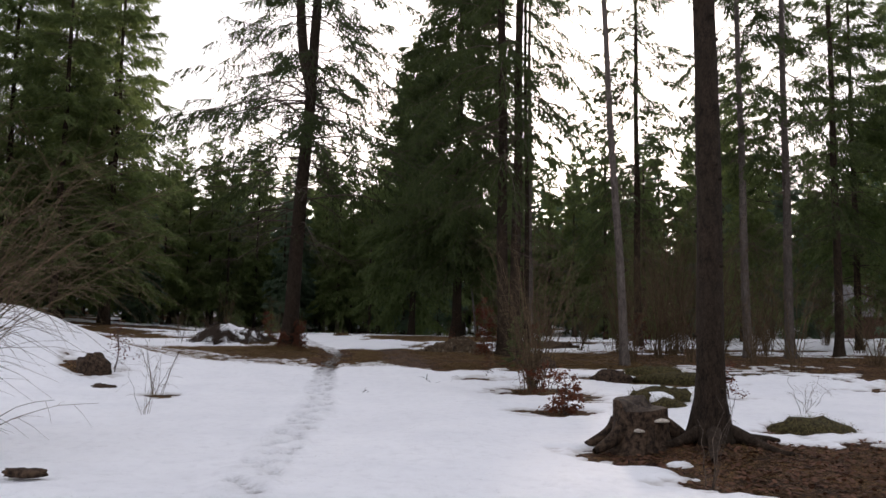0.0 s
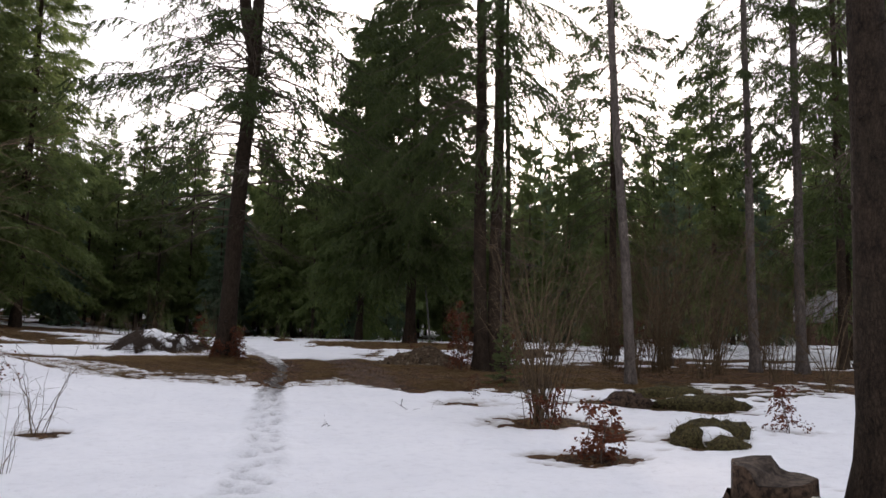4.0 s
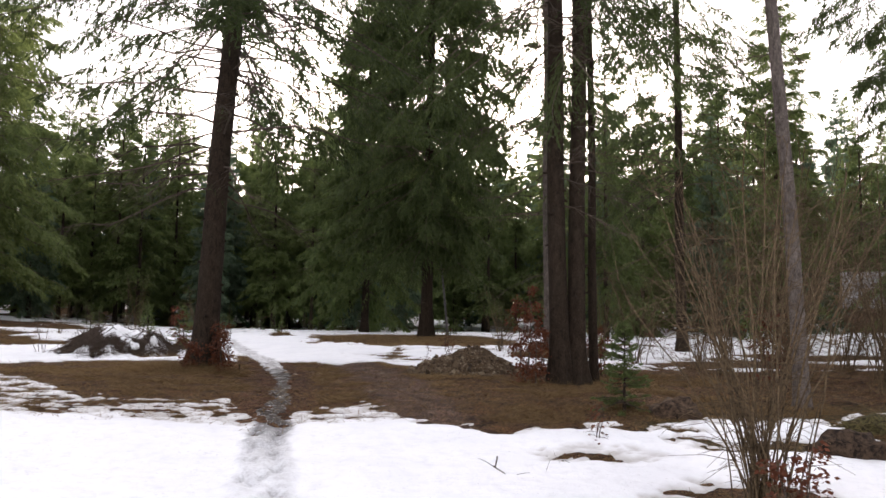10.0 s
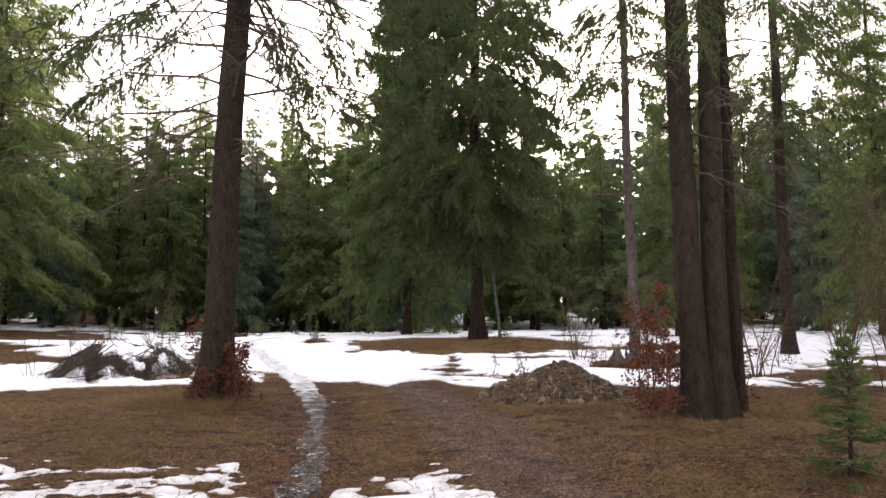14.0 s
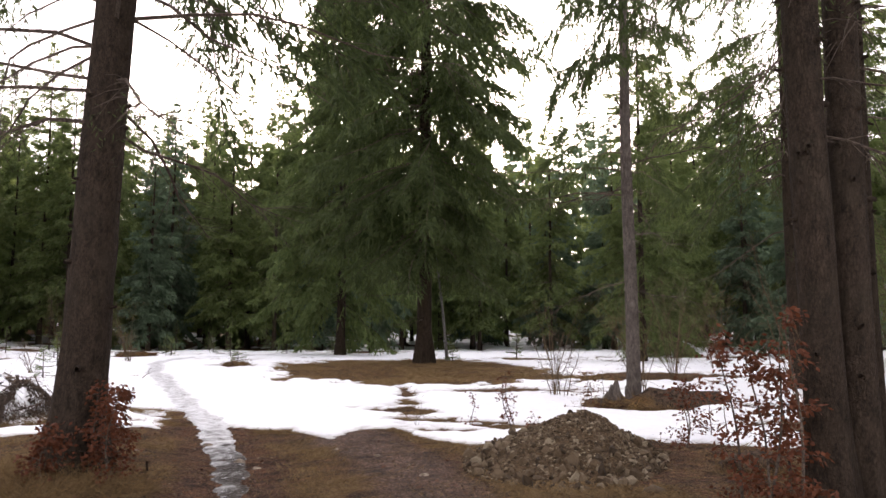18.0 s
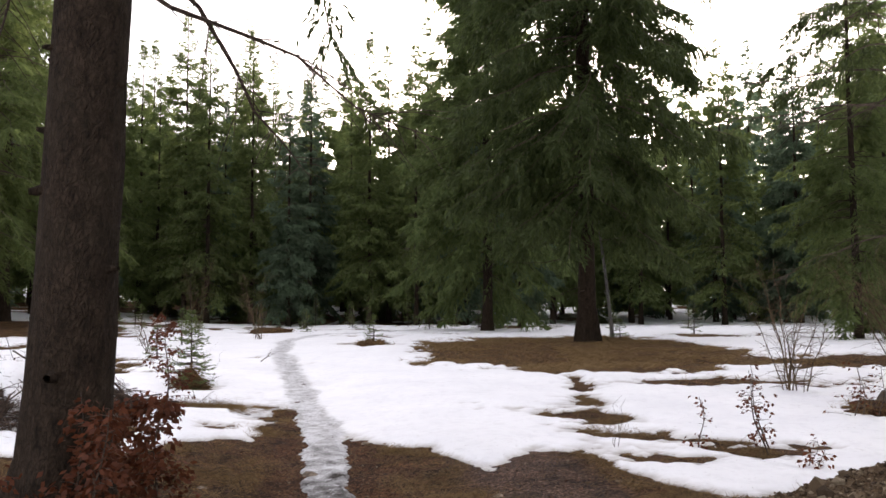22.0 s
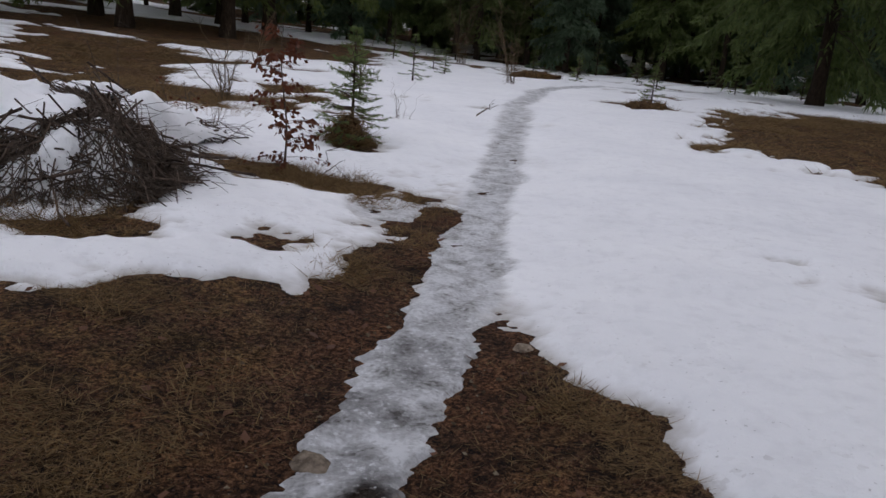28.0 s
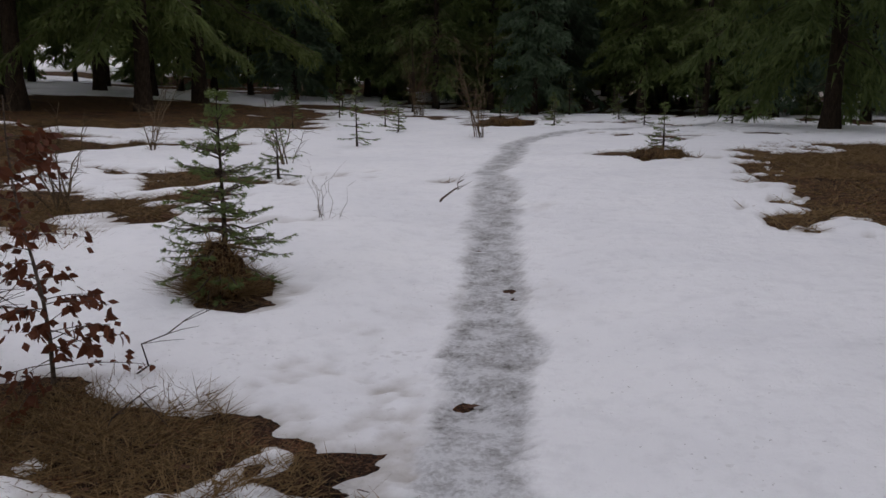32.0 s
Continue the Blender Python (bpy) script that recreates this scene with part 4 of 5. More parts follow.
shrub(ground_at(5.8, 13.2), 5, 0.9, 0.4, 208, "thin bare twigs in snow behind a spruce trunk", 0.005, twig=5)
shrub(ground_at(6.4, 14.2), 4, 0.8, 0.5, 209, "thin bare twigs bent over the snow", 0.005, twig=4, arch=0.6)
shrub(ground_at(2.5, 7.6), 5, 1.0, 0.35, 206, "dark bare twigs sprouting in front of a stump", 0.006, twig=5, mat=TWIG)
for k, (x, y, n, h, sp) in enumerate([(6.3, 23.6, 34, 4.4, 1.8), (7.6, 26.5, 32, 4.4, 1.8), (6.0, 27.5, 20, 3.2, 1.4), (5.6, 25.2, 26, 3.8, 1.4), (11.2, 28.0, 18, 3.6, 1.7), (9.0, 30.5, 18, 3.6, 1.7), (12.8, 32.0, 18, 4.0, 1.8), (5.0, 21.4, 14, 2.6, 1.1), (15.5, 30, 18, 3.4, 1.8), (8.0, 20.8, 14, 2.6, 1.3), (4.6, 34.5, 18, 2.6, 1.2), (6.6, 37.5, 18, 3.0, 1.5), (2.4, 33.6, 14, 2.0, 0.9), (11.5, 21.5, 16, 2.8, 1.5), (-10.6, 41.0, 7, 1.3, 0.6), (-9.5, 47, 10, 2.2, 0.9), (-15.0, 57, 14, 3.2, 1.3), (-13.5, 41.5, 6, 1.5, 0.6), (-10.4, 36.5, 8, 1.2, 0.6), (9.6, 41, 18, 3.2, 1.6), (13, 37, 18, 3.4, 1.7), (18, 38, 20, 4.2, 1.8), (19.5, 41, 20, 4.2, 1.8), (10, 26, 22, 3.6, 1.6)]):
    shrub(ground_at(x, y), n, h, sp, 210 + k, "brown leafless shrub among the trees", 0.011, twig=18)
for k, (x, y, n, h, sp) in enumerate([(6.6, 21.6, 14, 3.6, 1.5), (7.6, 23.0, 16, 4.4, 1.7), (7.0, 25.0, 18, 4.6, 1.7), (9.4, 27.2, 16, 4.2, 1.8), (8.4, 19.4, 10, 3.2, 1.5), (4.9, 28.6, 12, 3.0, 1.2)]):
    shrub(ground_at(x, y), n, h, sp, 270 + k, "tall brown thicket of leafless stems", 0.012, "leafless_thicket", twig=22, group="leafless thickets")
shrub(ground_at(-7.8, 37.1), 8, 0.75, 0.35, 240, "thin dry stalks standing in snow", 0.004, "dry_stalks", twig=2)
shrub(ground_at(-8.8, 34.2), 6, 0.9, 0.3, 241, "thin dry stalks standing in snow", 0.004, "dry_stalks", twig=3)


# ---- beech saplings with dry leaves ----
def leaf_shape(name, length, width):
    s = np.array([0, 0.25, 0.55, 0.8, 1.0])
    w = np.array([0.02, 0.8, 1.0, 0.6, 0.02]) * width / 2
    curl = -0.35 * length * s ** 2
    V = np.concatenate([np.stack([s * length, w, curl + w * 0.35], 1), np.stack([s * length, 0 * w, curl], 1), np.stack([s * length, -w, curl + w * 0.35], 1)])
    F = [(i + o, i + 1 + o, i + 6 + o, i + 5 + o) for o in (0, 5) for i in range(4)]
    return mesh_from(name, V, np.array(F), BEECH)


LEAVES = [leaf_shape("leaf", 0.056, 0.033), leaf_shape("leaf", 0.047, 0.029), leaf_shape("leaf", 0.064, 0.037)]


def beech(at, h, spread, leaves, seed, label, singles=False, stems=1, leaf_from=0.12):
    """A sapling with spread side branches; leaves as parts of their own where the camera passes near."""
    rng = np.random.default_rng(seed)
    ob = thing("beech_sapling", at, label, "sapling", "beech saplings")
    spots_, dirs_, limbs, on = [], [], [], []
    for k in range(stems):
        s = np.linspace(0, 1, 9)
        lean = rng.normal(0, 0.08 + 0.02 * (stems > 1), 2) * h
        P0 = np.stack([rng.normal(0, 0.03 * stems) + lean[0] * s + 0.03 * np.sin(s * 7 + seed), rng.normal(0, 0.03 * stems) + lean[1] * s, -0.05 + (h + 0.05) * s * rng.uniform(0.8, 1)], 1)
        n = max(7, int((26 + 34 * (leaves > 900)) / stems * h) + 4)
        t = rng.uniform(leaf_from, 0.97, n)
        a = rng.uniform(0, 6.28, n)
        l = spread * (1.1 - 0.75 * t) * rng.uniform(0.5, 1.1, n)
        o = np.stack([np.interp(t, s, P0[:, i]) for i in range(3)], 1)
        d = np.stack([np.cos(a), np.sin(a), rng.uniform(0.0, 0.55, n)], 1)
        q = np.linspace(0, 1, 5)
        B = o[:, None] + d[:, None] * (l[:, None] * q)[:, :, None] + np.array([0, 0, -0.22]) * (l[:, None] * q ** 2)[:, :, None]
        part("stem", mesh_from("stem", *tubes(P0[None], ((0.004 + 0.006 * h) * np.linspace(1, 0.2, 9))[None], 6), TWIG), ob)
        for q_ in range(n):
            limbs.append(part("branch", mesh_from("branch", *tubes(B[q_:q_ + 1], 0.0028 * np.linspace(1, 0.4, 5)[None], 4), TWIG), ob))
        m = leaves // stems
        b = rng.integers(0, n, m)
        on.append(b + len(limbs) - n)
        f = rng.uniform(0.25, 1, m)
        i = np.minimum((f * 4).astype(int), 3)
        spots_.append(B[b, i] + (B[b, i + 1] - B[b, i]) * (f * 4 - i)[:, None])
        dirs_.append(np.arctan2(d[b, 1], d[b, 0]) + rng.choice([-0.9, 0.9], m) + rng.normal(0, 0.4, m))
    P, A, on = np.concatenate(spots_), np.concatenate(dirs_), np.concatenate(on)
    if singles:
        for p, a, q_ in zip(P[:300], A[:300], on[:300]):
            part("leaf", LEAVES[int(rng.integers(3))], limbs[int(q_)], at=Matrix.LocRotScale(p, Euler((rng.uniform(-1.5, 1.5), rng.uniform(-0.1, 0.9), a)), Vector((1, 1, 1)) * rng.uniform(0.7, 1.25)))
        P, A = P[300:], A[300:]
    if len(P):
        P = P + rng.normal(0, 0.035, P.shape)
        D = np.stack([np.cos(A), np.sin(A), rng.uniform(-1.3, 0.2, len(A))], 1)
        tagged(part("leaves", mesh_from("leaves", *blades(P, D, 0.06 if singles else 0.052, 0.035 if singles else 0.031, rng.normal(size=D.shape)), BEECH), ob), kind="stuff")
    return ob


beech(ground_at(-7.0, 33.15), 1.45, 0.5, 620, 301, "young beech with dry red-brown leaves by the path", True)
beech(ground_at(-4.9, 27.15), 1.05, 0.3, 2000, 302, "bushy beech sapling with dark dry leaves beside a trunk", True, 3, 0.05)
beech(ground_at(-4.42, 25.5), 1.1, 0.3, 1150, 303, "beech sapling with red-brown leaves at a tree foot", False, 3)
beech(ground_at(-4.9, 25.2), 0.75, 0.3, 650, 304, "beech sapling with red-brown leaves at a tree foot", False, 2)
beech(ground_at(1.92, 13.42), 0.88, 0.32, 950, 305, "beech sapling with curled brown leaves in a snow hollow", True, 4, 0.1)
beech(ground_at(1.75, 15.35), 0.7, 0.4, 420, 319, "beech shoots with brown leaves under the hazel bush", False, 4, 0.05)
beech(ground_at(5.4, 23.4), 1.6, 0.5, 900, 320, "rusty beech sapling among bare shrubs", False, 4)
beech(ground_at(2.9, 24.6), 1.1, 0.5, 700, 321, "beech sapling with rusty leaves behind spruce stems", False, 3)
beech(ground_at(1.36, 23.15), 1.75, 0.3, 2600, 306, "beech sapling with red-brown leaves against spruce stems", False, 5, 0.05)
beech(ground_at(2.25, 27.05), 1.1, 0.5, 420, 307, "small beech with brown leaves behind the gravel heap", False, 2)
beech(ground_at(2.9, 27.6), 0.9, 0.5, 150, 308, "small beech with brown leaves in snow", False, 2)
beech(ground_at(0.42, 29.05), 1.0, 0.25, 130, 309, "thin beech seedling with few dry leaves", False, 2)
beech(ground_at(0.5, 28.25), 0.4, 0.2, 60, 310, "low seedling with dark red dry leaves", False, 2)
beech(ground_at(-0.16, 29.25), 0.7, 0.1, 60, 311, "dry upright stalk with shrivelled leaves", False, 1)
beech(ground_at(2.4, 31.2), 0.8, 0.4, 110, 312, "beech shoots beside an old trunk", False, 3)
beech(ground_at(-6.6, 16.6), 1.1, 0.5, 160, 313, "beech shoots with red-brown leaves on a snowy bank", False, 3)
beech(ground_at(5.4, 15.3), 0.85, 0.42, 520, 314, "low beech with dark leaves behind a spruce trunk", False, 3)
beech(ground_at(8.2, 27.5), 1.3, 0.7, 200, 315, "beech sapling with rusty leaves under the trees", False, 3)
beech(ground_at(6.6, 31.5), 1.0, 0.5, 150, 316, "beech sapling with rusty leaves under the trees", False, 3)
beech(ground_at(1.0, 18.2), 0.6, 0.22, 40, 317, "thin seedling with rusty leaves in grass", False, 2)
beech(ground_at(-8.7, 33.6), 0.7, 0.35, 60, 318, "low dry seedling behind the brush heap", False, 3)
shrub(ground_at(-0.99, 29.3), 3, 0.6, 0.12, 330, "dry stalk standing in snow", 0.004, "dry_stalks", twig=2, mat=TWIG)


# ---- lumps: stones, hummocks, snow caps ----
def lump(name, rx, ry, rz, seed, mat, rough=0.18, cuts=2, flat=0.3, freq=2.0):
    bm = bmesh.new()
    bmesh.ops.create_icosphere(bm, subdivisions=cuts, radius=1)
    for v in bm.verts:
        k = 1 + rough * noise.noise(v.co * freq + Vector((seed * 3.7, seed, 0))) + rough * 0.5 * noise.noise(v.co * freq * 2.3 + Vector((0, seed, 5)))
        v.co = Vector((v.co.x * rx * k, v.co.y * ry * k, max(v.co.z, -flat) * rz * k))
    me = bpy.data.meshes.new(name)
    bm.to_mesh(me)
    bm.free()
    me.polygons.foreach_set("use_smooth", [cuts > 1] * len(me.polygons))
    me.materials.append(mat)
    return me


def put_lump(name, x, y, size, seed, mat, label, category, sink=0.02, rough=0.4, cuts=3, turn=0, freq=2.6):
    ob = new(name, lump(name, *size, seed, mat, rough, cuts, freq=freq))
    ob.matrix_basis = pose(x, y, float(land(x, y)) - sink, 0, 0, turn)
    if mat == MOSS or name == "grass_hummock":
        long = 1.6 if mat != MOSS else 1
        rng = np.random.default_rng(seed)
        co = np.array([v.co for v in ob.data.vertices])
        no = np.array([v.normal for v in ob.data.vertices])
        k = rng.integers(0, len(co), 1600 if mat == MOSS else 3200)
        k = k[no[k, 2] > -0.1]
        P = co[k] + rng.normal(0, 0.02, (len(k), 3)) - no[k] * 0.01
        D = no[k] * 0.6 + rng.normal(0, 0.6, (len(k), 3)) + [0, 0, -0.1]
        tagged(part("grass_cover", mesh_from("grass_cover", *spikes(P, D, long * rng.uniform(0.03, 0.11, len(k)), 0.006, rng.normal(size=D.shape)), MOSS_GRASS if mat == MOSS else STRAW, False), ob), kind="stuff")
    return tagged(ob, label, category)


MOSS_GRASS = leaf_mat("moss_grass", (0.05, 0.037, 0.014), (0.25, 0.185, 0.075), 0.2, 0.8)
CAP_SNOW = bpy.data.materials["snow"]
put_lump("moss_hummock", 5.15, 11.4, (0.6, 0.4, 0.24), 1, MOSS, "mossy grass hummock rising out of the snow", "hummock", rough=0.2)
put_lump("mossy_rock", 3.5, 14.3, (0.24, 0.22, 0.26), 2, MOSS, "round moss-covered stone in the snow", "rock")
put_lump("mossy_rock", 3.95, 14.6, (0.5, 0.34, 0.3), 3, MOSS, "moss-covered boulder with a snow cap", "rock")
put_lump("mossy_rock", 3.9, 14.02, (0.32, 0.26, 0.18), 4, MOSS, "low mossy stone beside boulders", "rock")
put_lump("snow_cap", 3.8, 14.3, (0.34, 0.24, 0.27), 5, CAP_SNOW, "snow lying between mossy stones", "snow", rough=0.1)
put_lump("mossy_log", 5.0, 17.7, (0.78, 0.24, 0.27), 6, MOSS, "rotting log thick with moss", "log", turn=-8)
put_lump("mossy_log", 4.9, 18.9, (0.7, 0.26, 0.2), 7, MOSS, "low mossy log in snow", "log", turn=12)
put_lump("rotten_stump", 3.75, 17.8, (0.42, 0.28, 0.3), 8, STUMP_WOOD, "dark rotten stump with moss", "stump")
put_lump("rotten_stump", -6.9, 16.2, (0.36, 0.3, 0.36), 11, STUMP_WOOD, "dark rotten stump half buried in snow", "stump")
put_lump("rotten_stump", -6.2, 15.0, (0.26, 0.2, 0.12), 12, STUMP_WOOD, "dark wood showing in a snow hollow", "stump")
put_lump("bark_piece", -3.6, 7.2, (0.2, 0.07, 0.06), 13, STUMP_WOOD, "dark broken piece of wood on snow", "wood", sink=-0.1)
put_lump("rotten_stump", 2.45, 19.55, (0.34, 0.3, 0.26), 14, STUMP_WOOD, "dark rotten stump among dead grass", "stump")
put_lump("rotten_stump", 2.2, 25.3, (0.34, 0.26, 0.2), 15, STUMP_WOOD, "low dark stump behind the gravel heap", "stump")
put_lump("grass_hummock", -7.3, 34.76, (0.2, 0.17, 0.3), 17, bpy.data.materials["soil"], "dark earth clump at a young spruce", "hummock")
put_lump("grass_hummock", -5.35, 43.7, (0.5, 0.34, 0.16), 18, bpy.data.materials["soil"], "dark tuft rising from the snow", "hummock")
put_lump("grass_hummock", -10.57, 52.9, (0.9, 0.5, 0.22), 19, bpy.data.materials["soil"], "dark tuft by the far bend of the path", "hummock")
put_lump("boulder", -3.36, 27.25, (0.085, 0.06, 0.075), 20, STONE, "pale stone lying beside the path", "stone", cuts=2, turn=-30)
put_lump("boulder", -3.95, 28.72, (0.1, 0.07, 0.06), 21, STONE, "brown stone frozen into the icy path", "stone", cuts=2)
for k, (x, y, r) in enumerate([(-3.1, 26.75, 0.05), (-2.2, 27.6, 0.04), (-3.62, 30.1, 0.05), (-1.7, 26.9, 0.045), (-3.9, 30.9, 0.04), (-4.7, 27.9, 0.04), (-1.3, 25.4, 0.05), (-2.4, 24.6, 0.05), (-4.1, 23.9, 0.045), (-1.2, 27.9, 0.035)]):
    put_lump("boulder", x, y, (r * 1.2, r, r * 0.7), 60 + k, STONE, "small stone half sunk in the muddy track", "stone", cuts=2, turn=37 * k, sink=0.01)
put_lump("boulder", -3.95, 30.6, (0.06, 0.05, 0.04), 22, STONE, "small stone at the edge of the ice", "stone", cuts=2)

# stump with roots and bracket fungi beside the straight spruce
stump = thing("tree_stump", ground_at(2.35, 9.65), "old weathered tree stump with spreading roots", "stump", turn=15)
rs = np.random.default_rng(9)
n_side, n_ring = 28, 14
sa = np.arange(n_side) * 2 * np.pi / n_side
lobe = 1 + 0.05 * np.cos(3 * sa + 0.4) + 0.07 * np.abs(np.cos(3.5 * sa + 2)) + 0.03 * np.cos(9 * sa) + 0.025 * rs.normal(size=n_side)
sz = np.linspace(-0.08, 0.5, n_ring)
rr = 0.29 + 0.13 * np.exp(-np.clip(sz, 0, 1) / 0.12)
VV = [np.stack([rr[i] * lobe * np.cos(sa), rr[i] * lobe * np.sin(sa), sz[i] * (1 + (0.06 * np.cos(sa - 0.2) + 0.3 * soft(0.1, 0.35, np.sin(sa - 0.5))) * (i / n_ring) ** 3)], 1) for i in range(n_ring)]
VV += [VV[-1] * np.array([0.86, 0.86, 1]) + [0, 0, 0.0], VV[-1] * np.array([0.6, 0.6, 1]) - [0, 0, 0.07], VV[-1] * np.array([0.1, 0.1, 1]) - [0, 0, 0.1]]
nr = len(VV)
sb = (np.arange(nr - 1) * n_side)[:, None]
si, sj = np.arange(n_side), (np.arange(n_side) + 1) % n_side
part("body", mesh_from("body", np.concatenate(VV), np.stack([sb + si, sb + sj, sb + n_side + sj, sb + n_side + si], -1).reshape(-1, 4), STUMP_WOOD), stump)
ring = VV[n_ring - 1] * np.array([0.93, 0.93, 1]) + [0, 0, 0.004]
face = np.concatenate([ring, ring * np.array([0.55, 0.55, 1]) + [0, 0, -0.015 + 0.0], ring.mean(0)[None] - [0, 0, 0.03]])
ff = [np.stack([si, sj, n_side + sj, n_side + si], 1), np.stack([n_side + si, n_side + sj, np.full(n_side, 2 * n_side)], 1)]
part("cut_face", mesh_from("cut_face", face, ff, mottled("weathered_cut", (0.022, 0.016, 0.012), (0.085, 0.064, 0.048), 9, 0.9, 0.8)), stump, "greyish weathered cut face")
for a, l, r in [(-2.9, 0.42, 0.1), (0.1, 0.75, 0.11), (2.4, 0.4, 0.1), (-1.75, 0.2, 0.06)]:
    s = np.linspace(0, 1, 7)
    P = np.stack([np.cos(a) * (0.25 + l * s) + 0.03 * np.sin(s * 6), np.sin(a) * (0.25 + l * s), 0.3 * (1 - s) ** 1.6 + 0.04], 1)[None]
    part("root", mesh_from("root", *tubes(P, (r * np.linspace(1.1, 0.35, 7))[None], 9), STUMP_WOOD), stump)
for a, z, w in [(-1.2, 0.38, 0.1), (-2.1, 0.27, 0.07)]:
    part("bracket_fungus", lump("bracket_fungus", w, w * 0.8, 0.035, int(z * 100), FUNGUS, 0.3, 2), stump, "pale bracket fungus", Matrix.Translation((0.31 * math.cos(a), 0.31 * math.sin(a), z)))
part("snow_cap", lump("snow_cap", 0.22, 0.13, 0.06, 4, CAP_SNOW, 0.5, 3), stump, "patch of snow", Matrix.Translation((0.55, -0.22, 0.05)))
for k, (a, l) in enumerate([(-1.9, 0.9), (-0.7, 0.8), (-2.9, 0.7), (0.4, 0.9), (1.6, 0.6)]):
    s = np.linspace(0, 1, 7)
    P = np.stack([3.2 + np.cos(a) * (0.1 + l * s), 9.6 + np.sin(a) * (0.1 + l * s), float(land(3.2, 9.6)) + 0.1 - 0.17 * s + 0.03 * np.sin(s * 5 + k)], 1)[None]
    tagged(new("surface_root", mesh_from("surface_root", *tubes(P, (0.085 * np.linspace(1.2, 0.3, 7))[None], 8), BARK)), "gnarled root spreading from a spruce foot", "root", "spruce roots")

# root plate and stump at the foot of the grey spruce
foot = thing("root_stump", ground_at(3.02, 31.7), "pale splintered stump beside a grey trunk", "stump")
for k in range(11):
    a, q = k * 2.4, 0.066 * k ** 0.5
    top = 0.46 + 0.16 * math.sin(k * 2.1) + 0.06 * math.cos(k * 5.3)
    s = np.linspace(0, 1, 6)
    P = np.stack([q * np.cos(a) * (1.5 - 0.5 * s) + 0.012 * np.sin(s * 7 + k), q * np.sin(a) * (1.5 - 0.5 * s), -0.06 + top * s], 1)[None]
    part("splinter", mesh_from("splinter", *tubes(P, (np.array([0.11, 0.09, 0.08, 0.07, 0.055, 0.012]))[None], 7), BARK_GREY), foot)
put_lump("root_mound", 4.3, 32.0, (1.0, 0.5, 0.35), 23, STUMP_WOOD, "dark root mound beside a grey spruce", "mound")
put_lump("grass_hummock", 3.0, 31.6, (0.8, 0.6, 0.22), 24, bpy.data.materials["soil"], "mound of dead grass at a trunk foot", "hummock")

# ---- gravel heap ----
def gravel_build(nt, p):
    isl, rnd = node(nt, "NewGeometry").outputs["Random Per Island"], node(nt, "ObjectInfo").outputs["Random"]
    pick = node(nt, "Math", {0: calc(nt, "ADD", isl, rnd)}, operation="FRACT").outputs[0]
    tone = ramp(nt, pick, [(0.0, (0.043, 0.027, 0.014)), (0.4, (0.1, 0.066, 0.036)), (0.75, (0.165, 0.118, 0.073)), (1.0, (0.31, 0.255, 0.18))])
    worn = ramp(nt, noise_out(nt, 26, 5, 0.7), [(0.35, (0.6, 0.57, 0.53)), (0.65, (1.1, 1.08, 1.05))])
    nt.links.new(node(nt, "Mix", {0: 1.0, 6: tone, 7: worn}, data_type="RGBA", blend_type="MULTIPLY").outputs[2], p.inputs["Base Color"])
    relief(nt, p, noise_out(nt, 40, 4, 0.7), 0.5, 0.01)


GRAVEL_STONE = material("broken_gravel", gravel_build, 0.85, 0.3)
heap = thing("gravel_heap", ground_at(0.72, 26.45, 0.0), "heap of brown gravel and stones beside the track", "gravel heap")
hx, hy, hf = sheet(np.linspace(-2.0, 1.5, 84), np.linspace(-2.5, 1.6, 90))


def heap_r(x, y):
    x = x - 0.3 * np.minimum(y, 0)
    return np.sqrt((x / np.where(x < 0, 1.28, 0.9)) ** 2 + (y / np.where(y < 0, 2.0, 1.2)) ** 2) + 0.06 * fbm(x * 1.3, y * 1.3, 2, 6)


def heap_z(x, y):
    r = heap_r(x, y)
    top = np.clip(1 - np.sqrt(r * r + 0.012), 0, 1)
    return 0.55 * top ** 0.86 * (1 + 0.16 * fbm(x * 1.6 + 5, y * 1.6, 3, 7)) + 0.03 * fbm(x * 5, y * 5, 3, 8) * soft(1.05, 0.8, r) - 0.12 * soft(0.88, 1.15, r)


part("earth", mesh_from("earth", np.stack([hx, hy, heap_z(hx, hy)], 1), hf, EARTH), heap)
GRAVEL = [lump("stone", 1, 0.8, 0.55, k, GRAVEL_STONE, 0.5, 1, 0.8, 1.3) for k in range(6)]
rs = np.random.default_rng(12)
made = 0
while made < 300:
    x, y = rs.uniform(-1.85, 1.3), rs.uniform(-2.3, 0.4)
    r = float(heap_r(np.float64(x), np.float64(y)))
    if r > 1.1 or rs.uniform() > 0.1 + 0.9 * r ** 2.5:
        continue
    s = rs.uniform(0.026, 0.055) * (1 + 0.9 * rs.uniform() ** 2 * (r > 0.65))
    part("stone", GRAVEL[made % 6], heap, at=Matrix.LocRotScale((x, y, max(0.0, float(heap_z(x, y))) + s * 0.22), Euler(rs.uniform(0, 6, 3)), Vector((s, s, s))))
    made += 1


